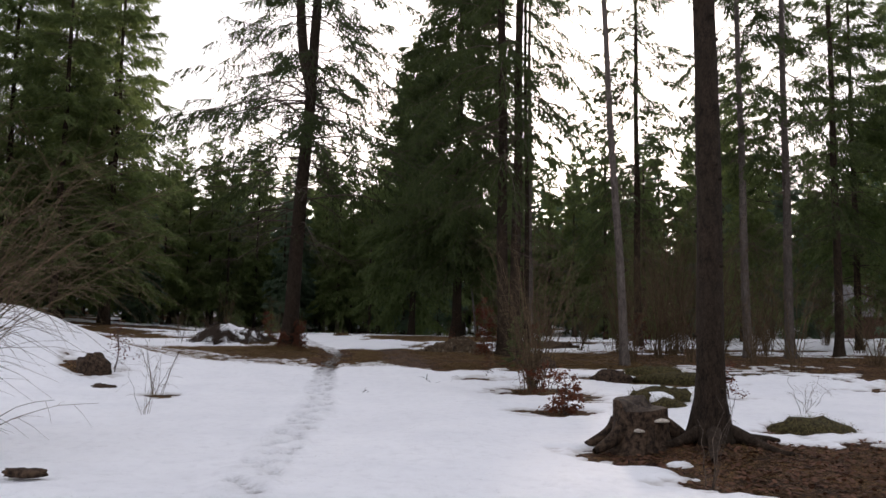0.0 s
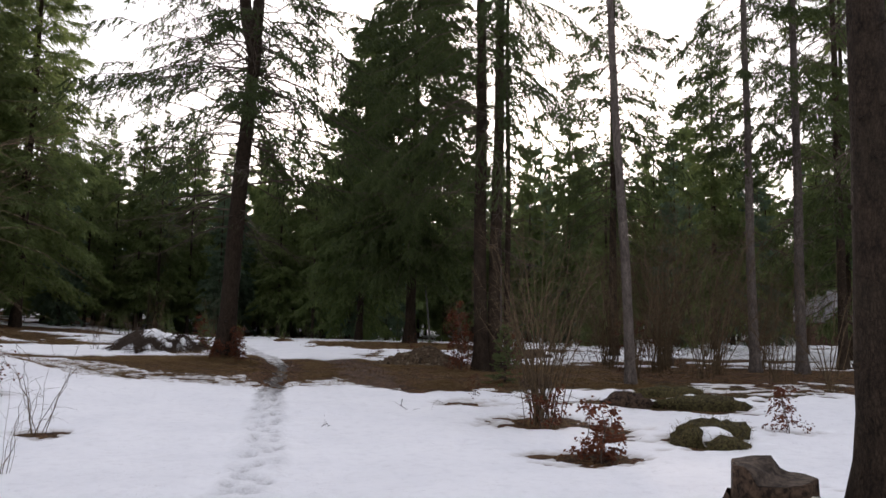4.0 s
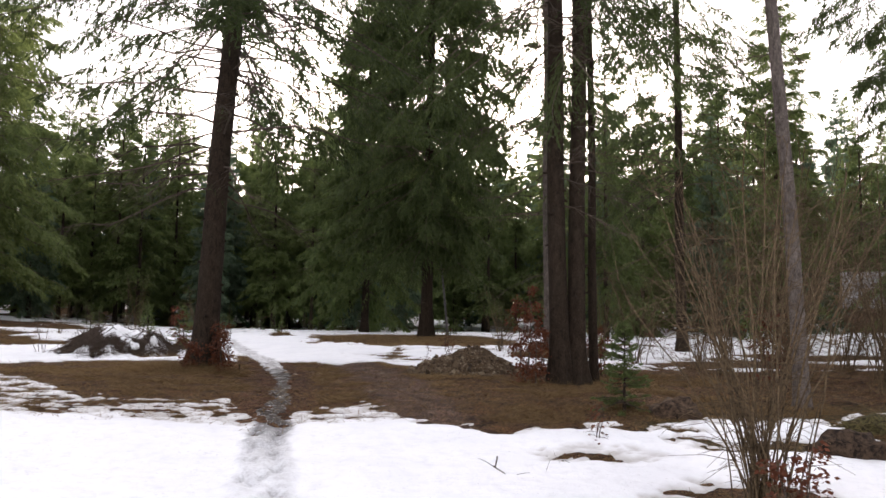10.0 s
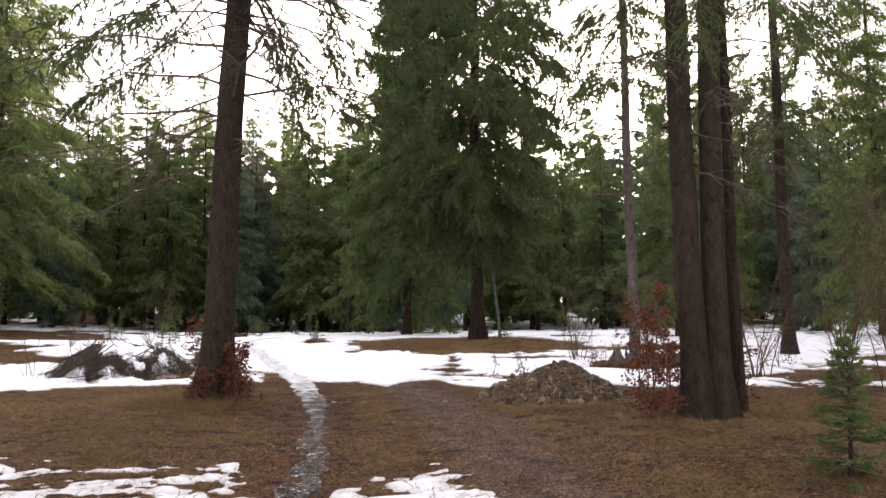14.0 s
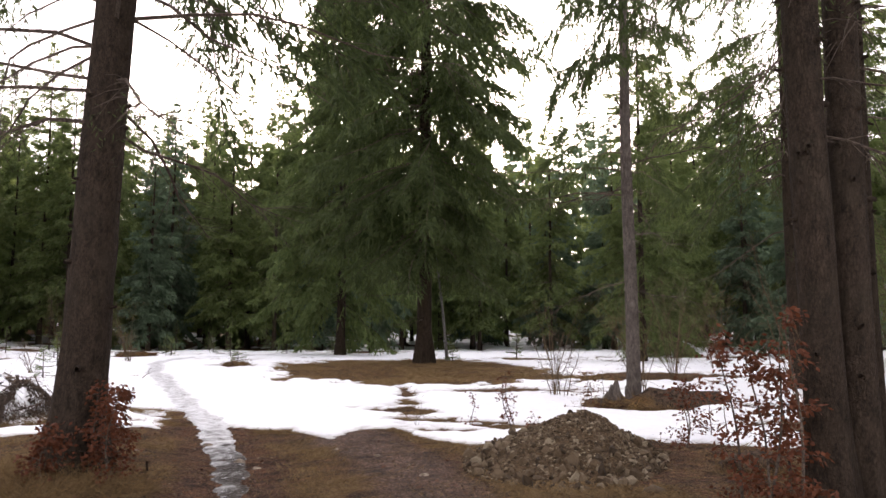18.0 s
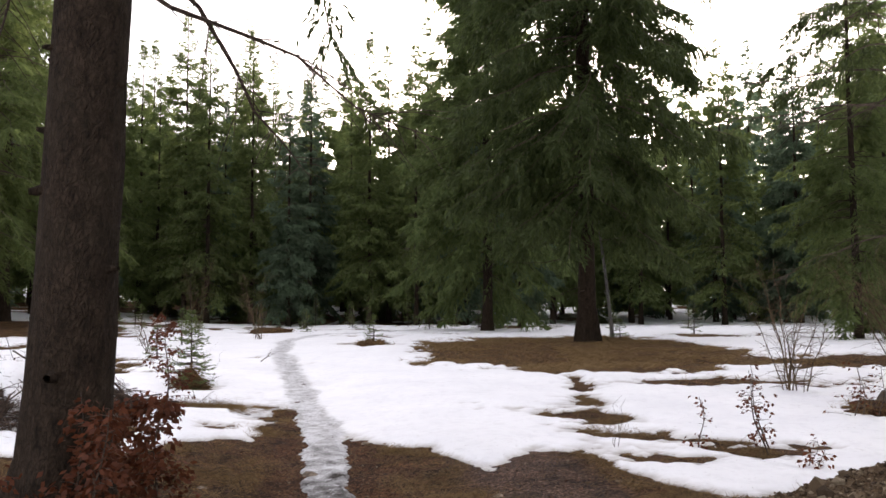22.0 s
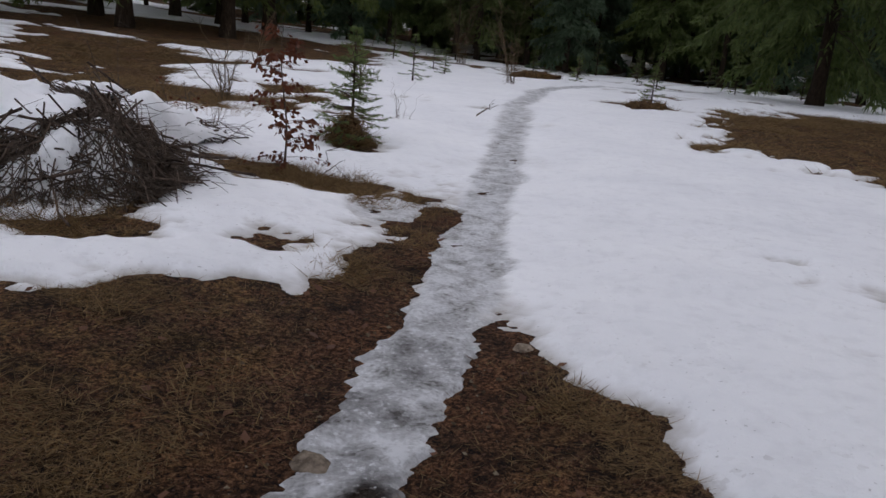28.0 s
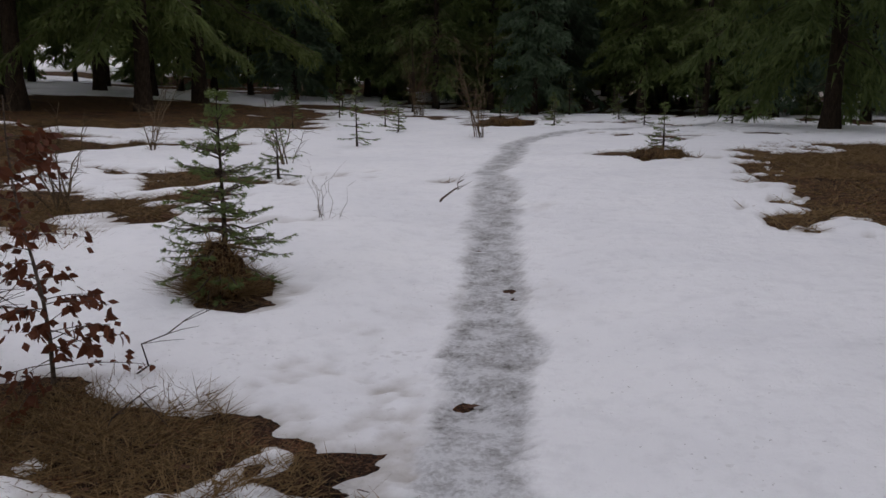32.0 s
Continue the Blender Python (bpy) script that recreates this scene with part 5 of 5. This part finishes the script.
def pebbles(x, y, z, s):
    """Many small stones in one mesh."""
    o = np.array([(1, 0, 0), (-1, 0, 0), (0, 1, 0), (0, -1, 0), (0, 0, 0.7), (0, 0, -0.7)])
    f = np.array([(0, 2, 4), (2, 1, 4), (1, 3, 4), (3, 0, 4), (2, 0, 5), (1, 2, 5), (3, 1, 5), (0, 3, 5)])
    n = len(x)
    q = o[None] * rs.uniform(0.5, 1.25, (n, 6, 1)) * s[:, None, None]
    a = rs.uniform(0, 6.28, n)[:, None]
    tip = rs.normal(0, 0.5, n)[:, None]
    q = np.stack([q[..., 0], q[..., 1] * np.cos(tip) - q[..., 2] * np.sin(tip), q[..., 1] * np.sin(tip) + q[..., 2] * np.cos(tip)], -1)
    q = np.stack([q[..., 0] * np.cos(a) - q[..., 1] * np.sin(a), q[..., 0] * np.sin(a) + q[..., 1] * np.cos(a), q[..., 2]], -1)
    return (q + np.stack([x, y, z], 1)[:, None]).reshape(-1, 3), (f[None] + np.arange(n)[:, None, None] * 6).reshape(-1, 3)


px, py = rs.uniform(-2.0, 1.45, 9000), rs.uniform(-2.5, 1.4, 9000)
ok = heap_r(px, py) < 1.12
px, py = px[ok], py[ok]
tagged(part("fine_gravel", mesh_from("fine_gravel", *pebbles(px, py, np.maximum(heap_z(px, py), 0) + 0.005, 0.01 + 0.026 * rs.uniform(0, 1, len(px)) ** 2), GRAVEL_STONE, False), heap), kind="stuff")
put_lump("boulder", 0.62, 24.1, (0.13, 0.1, 0.09), 25, GRAVEL_STONE, "pale angular stone at the foot of the gravel heap", "stone", cuts=2, turn=20)

# ---- hut behind the trees ----
ROOF = mottled("grey_roof_boards", (0.17, 0.16, 0.155), (0.36, 0.345, 0.335), 6, 0.85, 0.5)
HUT_WOOD = mottled("brown_hut_boards", (0.09, 0.05, 0.035), (0.2, 0.12, 0.085), 9, 0.9, 0.6)
HUT_W, HUT_D, EAVE, RIDGE = 6.0, 5.0, 1.75, 4.1


def slab(name, corners, thick, mat):
    """A board between four corners, with a thickness along its own normal."""
    c = [Vector(v) for v in corners]
    n = (c[1] - c[0]).cross(c[3] - c[0]).normalized() * thick
    V = [tuple(v) for v in c] + [tuple(v - n) for v in c]
    return mesh_from(name, V, np.array([(0, 1, 2, 3), (7, 6, 5, 4), (0, 4, 5, 1), (1, 5, 6, 2), (2, 6, 7, 3), (3, 7, 4, 0)]), mat, False)


hut = thing("hut", ground_at(27.9, 57.9, 0.1), "small brown wooden hut with a weathered grey roof", "hut", turn=-28)
for name, a, b in [("front_wall", (0.3, 0.3), (HUT_W - 0.3, 0.3)), ("back_wall", (HUT_W - 0.3, HUT_D - 0.3), (0.3, HUT_D - 0.3))]:
    part(name, slab(name, [(*a, 0), (*b, 0), (*b, EAVE + 0.15), (*a, EAVE + 0.15)], 0.12, HUT_WOOD), hut)
for x, flip in [(0.42, 1), (HUT_W - 0.42, -1)]:
    V = [(x + t, y, z) for t in (0, 0.1 * flip) for y, z in [(0.42, 0), (HUT_D - 0.42, 0), (HUT_D - 0.42, EAVE + 0.2), (HUT_D / 2, RIDGE - 0.2), (0.42, EAVE + 0.2)]]
    F = [np.array([(0, 1, 2, 4), (5, 9, 7, 6)]), np.array([(2, 3, 4), (7, 9, 8)])]
    part("gable_wall", mesh_from("gable_wall", V, F, HUT_WOOD, False), hut)
roofs = [part("roof", slab("roof", [(0, 0, EAVE), (HUT_W, 0, EAVE), (HUT_W, HUT_D / 2, RIDGE), (0, HUT_D / 2, RIDGE)], 0.08, ROOF), hut),
         part("roof", slab("roof", [(HUT_W, HUT_D, EAVE), (0, HUT_D, EAVE), (0, HUT_D / 2, RIDGE), (HUT_W, HUT_D / 2, RIDGE)], 0.08, ROOF), hut)]
strip_mesh = slab("roof_board", [(0, -0.03, -0.02), (0.28, -0.03, -0.02), (0.28, HUT_D / 2, RIDGE - EAVE), (0, HUT_D / 2, RIDGE - EAVE)], -0.03, ROOF)
for k in range(20):
    part("roof_board", strip_mesh, roofs[0], at=Matrix.Translation((0.01 + 0.3 * k, 0, EAVE + 0.012 + 0.008 * (k % 2))))

# ---- brush heap under old snow ----
DARK_WOOD = mottled("wet_dark_branch", (0.022, 0.015, 0.011), (0.1, 0.068, 0.05), 20)
GREY_WOOD = mottled("grey_brown_branch", (0.04, 0.027, 0.02), (0.125, 0.088, 0.064), 20)
pile = thing("brush_heap", ground_at(-7.98, 30.85, 0.0), "heap of dark cut branches half covered with snow", "brush heap")
qx, qy, qf = sheet(np.linspace(-1.9, 1.9, 60), np.linspace(-1.6, 3.6, 82))


def pile_z(x, y):
    r = np.sqrt((x / 1.35) ** 2 + (y / 1.2) ** 2)
    r = np.minimum(r, 0.22 + np.sqrt(((x + 0.3 + 0.1 * y) / 0.85) ** 2 + ((y - 1.2) / 1.9) ** 2))
    r = r + 0.16 * fbm(x * 1.6 + 9, y * 1.6, 3, 19)
    return 0.48 * np.clip(1 - r ** 2.2, 0, 1) * (1 + 0.4 * fbm(x * 1.9 + 2, y * 1.9, 3, 17)) - 0.15 * soft(0.8, 1.2, r)


PILE_X, PILE_Y = -7.98, 30.85


def rest_z(x, y):
    """Top of the heap, or of the snow or soil round it, above the heap's foot."""
    u, v = np.asarray(x, float) + PILE_X, np.asarray(y, float) + PILE_Y
    return np.maximum(pile_z(x, y), land(u, v) + np.maximum(snow_depth(u, v), 0) - float(land(PILE_X, PILE_Y)))


part("core", mesh_from("core", np.stack([qx, qy, pile_z(qx, qy) - 0.16 + 0.06 * fbm(qx * 7, qy * 7, 3, 37)], 1), qf, DARK_WOOD), pile)
STICKS = []
for k in range(8):
    s = np.linspace(0, 1, 7)
    w = np.cumsum(rs.normal(0, 0.07, (7, 2)), 0)
    P = np.stack([s - 0.5, w[:, 0] - w[:, 0].mean(), w[:, 1] - w[:, 1].mean()], 1)
    sides_ = []
    for q in (2, 3, 4, 5):
        d = np.array([0.16, rs.choice([-1, 1]) * rs.uniform(0.06, 0.22), rs.uniform(-0.1, 0.14)])
        sides_.append(np.stack([P[q], P[q] + d * 0.5 + [0, 0, 0.01], P[q] + d]))
    pieces = [tubes(P[None], ((0.0045 + 0.002 * (k % 4)) * np.linspace(1.25, 0.4, 7))[None], 5), tubes(np.stack(sides_), np.full((4, 1), 0.0032) * np.array([1, 0.8, 0.5]), 3)]
    STICKS.append(mesh_from("stick", *joined(pieces), GREY_WOOD if k % 3 == 1 else DARK_WOOD))
CAP = (0.1, -0.16, 0.62, 0.58)


def under_cap(x, y):
    return ((x - CAP[0]) / CAP[2]) ** 2 + ((y - CAP[1]) / CAP[3]) ** 2 < 0.95 + 0.2 * np.sin(5 * np.arctan2(y, x) + 1)


made = 0
while made < 230:
    a, q = rs.uniform(-2.8, 1.4), rs.uniform(0.4, 1.0) ** 0.7
    x, y, l = 1.3 * q * math.cos(a), 1.15 * q * math.sin(a), rs.uniform(0.4, 1.35)
    if under_cap(x, y):
        continue
    th = a + rs.choice([0.0, 1.4, -0.9, 1.9]) + rs.normal(0, 0.7)
    u, v = l / 2 * math.cos(th), l / 2 * math.sin(th)
    if under_cap(x + u, y + v) or under_cap(x - u, y - v):
        continue
    z0, z1 = (float(rest_z(x + s_ * u, y + s_ * v)) + rs.uniform(0.0, 0.15) for s_ in (-1, 1))
    zm = (z0 + z1) / 2 + 0.5 * max(0.0, float(rest_z(x, y)) - (z0 + z1) / 2)
    part("stick", STICKS[made % 8], pile, at=Matrix.LocRotScale((x, y, zm), Euler((0, -math.atan2(z1 - z0, l), th)), Vector((l * 1.2, 0.85, 0.85))))
    made += 1
for k in range(70):
    y, th = rs.uniform(1.0, 2.7), math.pi / 2 + rs.normal(0.1, 0.55)
    x, l = -0.3 - 0.1 * y + rs.uniform(-0.6, 0.6), rs.uniform(0.5, 1.3)
    u, v = l / 2 * math.cos(th), l / 2 * math.sin(th)
    z0, z1 = (float(rest_z(x + s_ * u, y + s_ * v)) + rs.uniform(0.0, 0.08) for s_ in (-1, 1))
    part("stick", STICKS[k % 8], pile, at=Matrix.LocRotScale((x, y, (z0 + z1) / 2), Euler((0, -math.atan2(z1 - z0, l), th)), Vector((l * 1.2, 0.85, 0.85))))
m = 8000
ba, bq = rs.uniform(-3.0, 1.5, m), rs.uniform(0.3, 1.05, m) ** 0.7
bx, by = 1.3 * bq * np.cos(ba), 1.15 * bq * np.sin(ba)
ok = ~under_cap(bx, by)
bx, by, ba = bx[ok], by[ok], ba[ok]
m = len(bx)
th, hl = ba + rs.normal(0, 1.5, m), rs.uniform(0.08, 0.34, m)
bu, bv = hl * np.cos(th), hl * np.sin(th)
b0, bo, b2_ = (np.stack([bx + s_ * bu, by + s_ * bv, rest_z(bx + s_ * bu, by + s_ * bv) + rs.uniform(-0.06, 0.11, m)], 1) for s_ in (-1, 0, 1))
tagged(part("fine_brushwood", mesh_from("fine_brushwood", *tubes(np.stack([b0, bo, b2_], 1), np.full((m, 1), 0.0055) * np.array([1, 0.8, 0.4]), 3), TWIG), pile), kind="stuff")


def draped(cx, cy, rx, ry, thick, seed, top):
    """A rounded blanket of snow that follows what it lies on."""
    a, b, f = sheet(np.linspace(-1.6, 1.6, 38), np.linspace(-1.6, 1.6, 38))
    r = np.sqrt(a * a + b * b) + 0.45 * fbm(a * 1.9 + seed, b * 1.9, 4, seed)
    t = thick * (1 - np.exp(-3.2 * np.clip(1 - r, 0, 1))) - 0.05 * soft(0.95, 1.1, r)
    keep_ = (r[f] < 1.12).any(1)
    x, y = cx + a * rx, cy + b * ry
    return mesh_from("snow_cap", np.stack([x, y, top(x, y) + t], 1), f[keep_], SNOW, attrs=[("ice", 0 * x), ("thin", 0 * x)])


for k, (x, y, rx, ry, t) in enumerate([(0.1, -0.16, 0.64, 0.58, 0.1), (-0.75, 0.1, 0.32, 0.2, 0.05), (-0.3, 0.75, 0.45, 0.3, 0.07), (-0.05, 1.7, 0.16, 0.8, 0.06), (-0.75, 1.9, 0.3, 0.9, 0.07), (1.05, -0.35, 0.3, 0.5, 0.05), (0.3, -1.2, 0.45, 0.22, 0.05), (-0.7, -1.15, 0.3, 0.22, 0.05), (0.95, -0.42, 0.09, 0.12, 0.03), (0.6, -0.85, 0.1, 0.07, 0.03), (-1.25, -0.2, 0.25, 0.3, 0.06), (1.0, 0.75, 0.3, 0.35, 0.07)]):
    part("snow_cap", draped(x, y, rx, ry, t, k + 1, lambda u, v: rest_z(u, v) + (0.12 if rx < 0.22 else 0.07 if rx > 0.55 else 0.03)), pile, "old snow lying on the branches")

# second low brush heap farther back, and loose sticks
for k, (x, y, l, a, tilt) in enumerate([(-6.65, 33.45, 0.5, 80, 55), (-6.6, 32.9, 0.7, 20, 8), (-2.7, 21.6, 0.5, 30, 0), (-4.2, 26.1, 0.6, 110, 0), (0.2, 17.0, 0.3, 10, 0), (-0.2, 16.9, 0.14, 60, 0), (-1.4, 15.2, 0.12, 20, 0), (-6.9, 38.2, 0.5, 60, 35), (-9.0, 32.9, 1.2, 35, 12)]):
    ob = new("stick", STICKS[k % 8])
    ob.matrix_basis = Matrix.LocRotScale((x, y, ground_z(x, y) + 0.012 + l * 0.5 * math.sin(radians(tilt)) - 0.02 * (tilt > 5)), Euler((0, radians(-tilt), radians(a))), Vector((l, 1, 1)))
    tagged(ob, "dark fallen stick lying on the ground" if tilt < 20 else "dark stick stuck in the snow", "stick", "fallen sticks")

# ---- grass, leaves and pebbles of the forest floor ----
def scatter(n, x0, x1, y0, y1, seed, inside=0.02):
    rng = np.random.default_rng(seed)
    x, y = rng.uniform(x0, x1, n), rng.uniform(y0, y1, n)
    k = snow_depth(x, y) < -inside * 0.3 + 0.0
    return x[k], y[k], rng


def grass(name, n, box, seed, length, width, label, flat=0.35, mask=None, mat=None, inside=0.02):
    x, y, rng = scatter(n, *box, seed, inside)
    if mask is not None:
        k = rng.uniform(size=len(x)) < mask(x, y)
        x, y = x[k], y[k]
    m = len(x)
    comb = 3.0 * fbm(x * 0.9, y * 0.9, 3, seed) + rng.normal(0, 1.9, m)
    D = np.stack([np.cos(comb), np.sin(comb), rng.uniform(0.02, 0.6, m) * flat * 2], 1)
    ob = new(name, mesh_from(name, *spikes(np.stack([x, y, np.maximum(land(x, y), land(x, y) + snow_depth(x, y)) + 0.008], 1), D, length * rng.uniform(0.3, 1.4, m), width * rng.uniform(0.6, 1.4, m), rng.normal(size=(m, 3)) * 0.5 + [0, 0, 1]), mat or STRAW, False))
    return tagged(ob, label, "grass", kind="stuff")


def on_track(x, y):
    off = x - np.interp(y, PATH_Y, PATH_X)
    return 1 - 0.93 * np.maximum(soft(0.75, 0.4, np.abs(off)), soft(0.7, 0.4, np.abs(off - 1.85))) * soft(31.5, 30, y)


patchy = lambda x, y: on_track(x, y) * (0.06 + 0.94 * soft(-0.05, 0.35, fbm(x * 1.7, y * 1.7, 4, 25)))
grass("dead_grass", 620000, (-8.5, 0.5, 24.5, 33.5), 401, 0.065, 0.0036, "flattened olive-brown dead grass beside the path", 0.5, patchy)
grass("dead_grass", 480000, (-9.5, 5, 18.4, 24.5), 404, 0.085, 0.006, "flattened straw-coloured dead grass across the track", 0.5, patchy)
clumps = lambda x, y: on_track(x, y) * soft(0.12, 0.4, fbm(x * 2.4, y * 2.4, 3, 28))
grass("dead_grass", 150000, (-8.5, 1, 23.5, 33), 408, 0.12, 0.0048, "longer tufts of pale dead grass beside the path", 0.7, clumps)
grass("dead_grass", 9000, (-8.5, 2, 18.6, 23), 405, 0.12, 0.006, "dead grass poking through thin dirty snow", 0.6, None, None, -0.12)
grass("dead_grass", 70000, (-16, 16, 18, 50), 402, 0.17, 0.011, "dead grass under the trees", 0.5, lambda x, y: 1.0 - (np.abs(x + 3.5) < 5.5) * (y < 34))
grass("dead_grass", 150000, (-4.8, 5.2, 35.5, 50), 406, 0.17, 0.009, "brown dead grass under a large spruce", 0.45, lambda x, y: 0.15 + 0.85 * soft(-0.1, 0.3, fbm(x * 0.9, y * 0.9, 3, 26)))
grass("dead_grass", 150000, (-19, -8.8, 32.5, 46), 407, 0.17, 0.009, "brown dead grass on a thawing slope", 0.45, lambda x, y: 0.15 + 0.85 * soft(-0.1, 0.3, fbm(x * 0.9, y * 0.9, 3, 27)))
grass("dead_grass", 12000, (-9.5, 9, 6, 18.4), 403, 0.11, 0.005, "thin dead grass round stumps and stones", 0.5)


def tuft(x, y, r, n, h, seed, label="tuft of long dead grass"):
    rng = np.random.default_rng(seed)
    a, q = rng.uniform(0, 6.28, n), r * rng.uniform(0, 1, n) ** 0.7
    gx_, gy_ = x + q * np.cos(a), y + q * np.sin(a)
    D = np.stack([np.cos(a + rng.normal(0, 1.3, n)), np.sin(a + rng.normal(0, 1.3, n)), rng.normal(0.25, 0.4, n)], 1)
    ob = new("grass_tuft", mesh_from("grass_tuft", *spikes(np.stack([gx_, gy_, land(gx_, gy_) + 0.01], 1), D, h * rng.uniform(0.4, 1.2, n), 0.005, rng.normal(size=D.shape)), STRAW, False))
    tagged(ob, label, "grass", "grass tufts", "stuff")


for k, (x, y, r, n, h) in enumerate([(-5.1, 25.2, 0.8, 3200, 0.3), (-5.8, 25.8, 0.8, 2400, 0.28), (-4.4, 25.2, 0.5, 1600, 0.28), (-4.9, 24.6, 0.5, 900, 0.2), (2.9, 23.2, 0.6, 1200, 0.24), (3.6, 24.4, 0.7, 1200, 0.26), (-7.3, 34.75, 0.2, 2600, 0.34), (-6.5, 32.8, 0.55, 2600, 0.16), (-5.75, 32.55, 0.4, 1400, 0.12), (-7.4, 30.3, 0.45, 1600, 0.2), (-6.7, 32.75, 0.4, 600, 0.13), (-6.2, 32.6, 0.45, 600, 0.1), (-6.7, 30.0, 0.35, 700, 0.25), (-7.2, 29.9, 0.3, 500, 0.25), (1.3, 22.9, 0.6, 1000, 0.22), (2.2, 25.0, 0.5, 800, 0.26), (3.2, 31.4, 0.7, 900, 0.3), (1.8, 15.8, 0.45, 500, 0.18), (-0.9, 30.4, 0.3, 400, 0.12), (5.15, 11.3, 0.5, 900, 0.14), (1.9, 19.7, 0.4, 500, 0.2), (-5.0, 30.6, 0.3, 400, 0.12), (-3.3, 29.6, 0.2, 260, 0.1), (-9.6, 35.2, 0.6, 900, 0.26), (-10.6, 36.2, 0.8, 1200, 0.3), (-12.4, 36.4, 1.0, 1400, 0.3)]):
    tuft(x, y, r, n, h, 500 + k)


def leaf_litter(n, box, seed, size, label):
    x, y, rng = scatter(n, *box, seed)
    m = len(x)
    a = rng.uniform(0, 6.28, m)
    D = np.stack([np.cos(a), np.sin(a), rng.normal(0, 0.25, m)], 1)
    ob = new("fallen_leaves", mesh_from("fallen_leaves", *blades(np.stack([x, y, land(x, y) + 0.012], 1), D, size * rng.uniform(0.6, 1.3, m), size * 0.55, rng.normal(size=(m, 3)) * 0.3 + [0, 0, 1]), LITTER, False))
    tagged(ob, label, "leaves", kind="stuff")


leaf_litter(9000, (1.8, 9, 6, 11.5), 601, 0.075, "brown fallen leaves round a spruce foot")
leaf_litter(42000, (-9, 4, 19, 32.5), 602, 0.02, "small brown leaves and bark scraps on the track")
leaf_litter(12000, (-16, 16, 14, 50), 603, 0.07, "brown fallen leaves under the trees")
x, y, _ = scatter(20000, -6.5, 3, 18.6, 32, 611)
k = _.uniform(size=len(x)) < 1.05 - on_track(x, y)
x, y = x[k], y[k]
tagged(new("track_pebbles", mesh_from("track_pebbles", *pebbles(x, y, land(x, y) + 0.002, 0.004 + 0.013 * rs.uniform(0, 1, len(x)) ** 2), GRAVEL_STONE, False)), "small stones pressed into the muddy track", "pebbles", kind="stuff")
shrub(ground_at(-9.7, 30.3), 5, 1.6, 0.6, 251, "tall dark bare saplings beside the brush heap", 0.008, twig=5, mat=TWIG)
shrub(ground_at(-9.3, 33.2), 5, 1.2, 0.6, 252, "dark bare saplings behind the brush heap", 0.007, twig=5, mat=TWIG)
shrub(ground_at(-8.6, 29.7), 7, 1.3, 0.5, 250, "dark bare saplings in front of the brush heap", 0.008, twig=4, mat=TWIG)
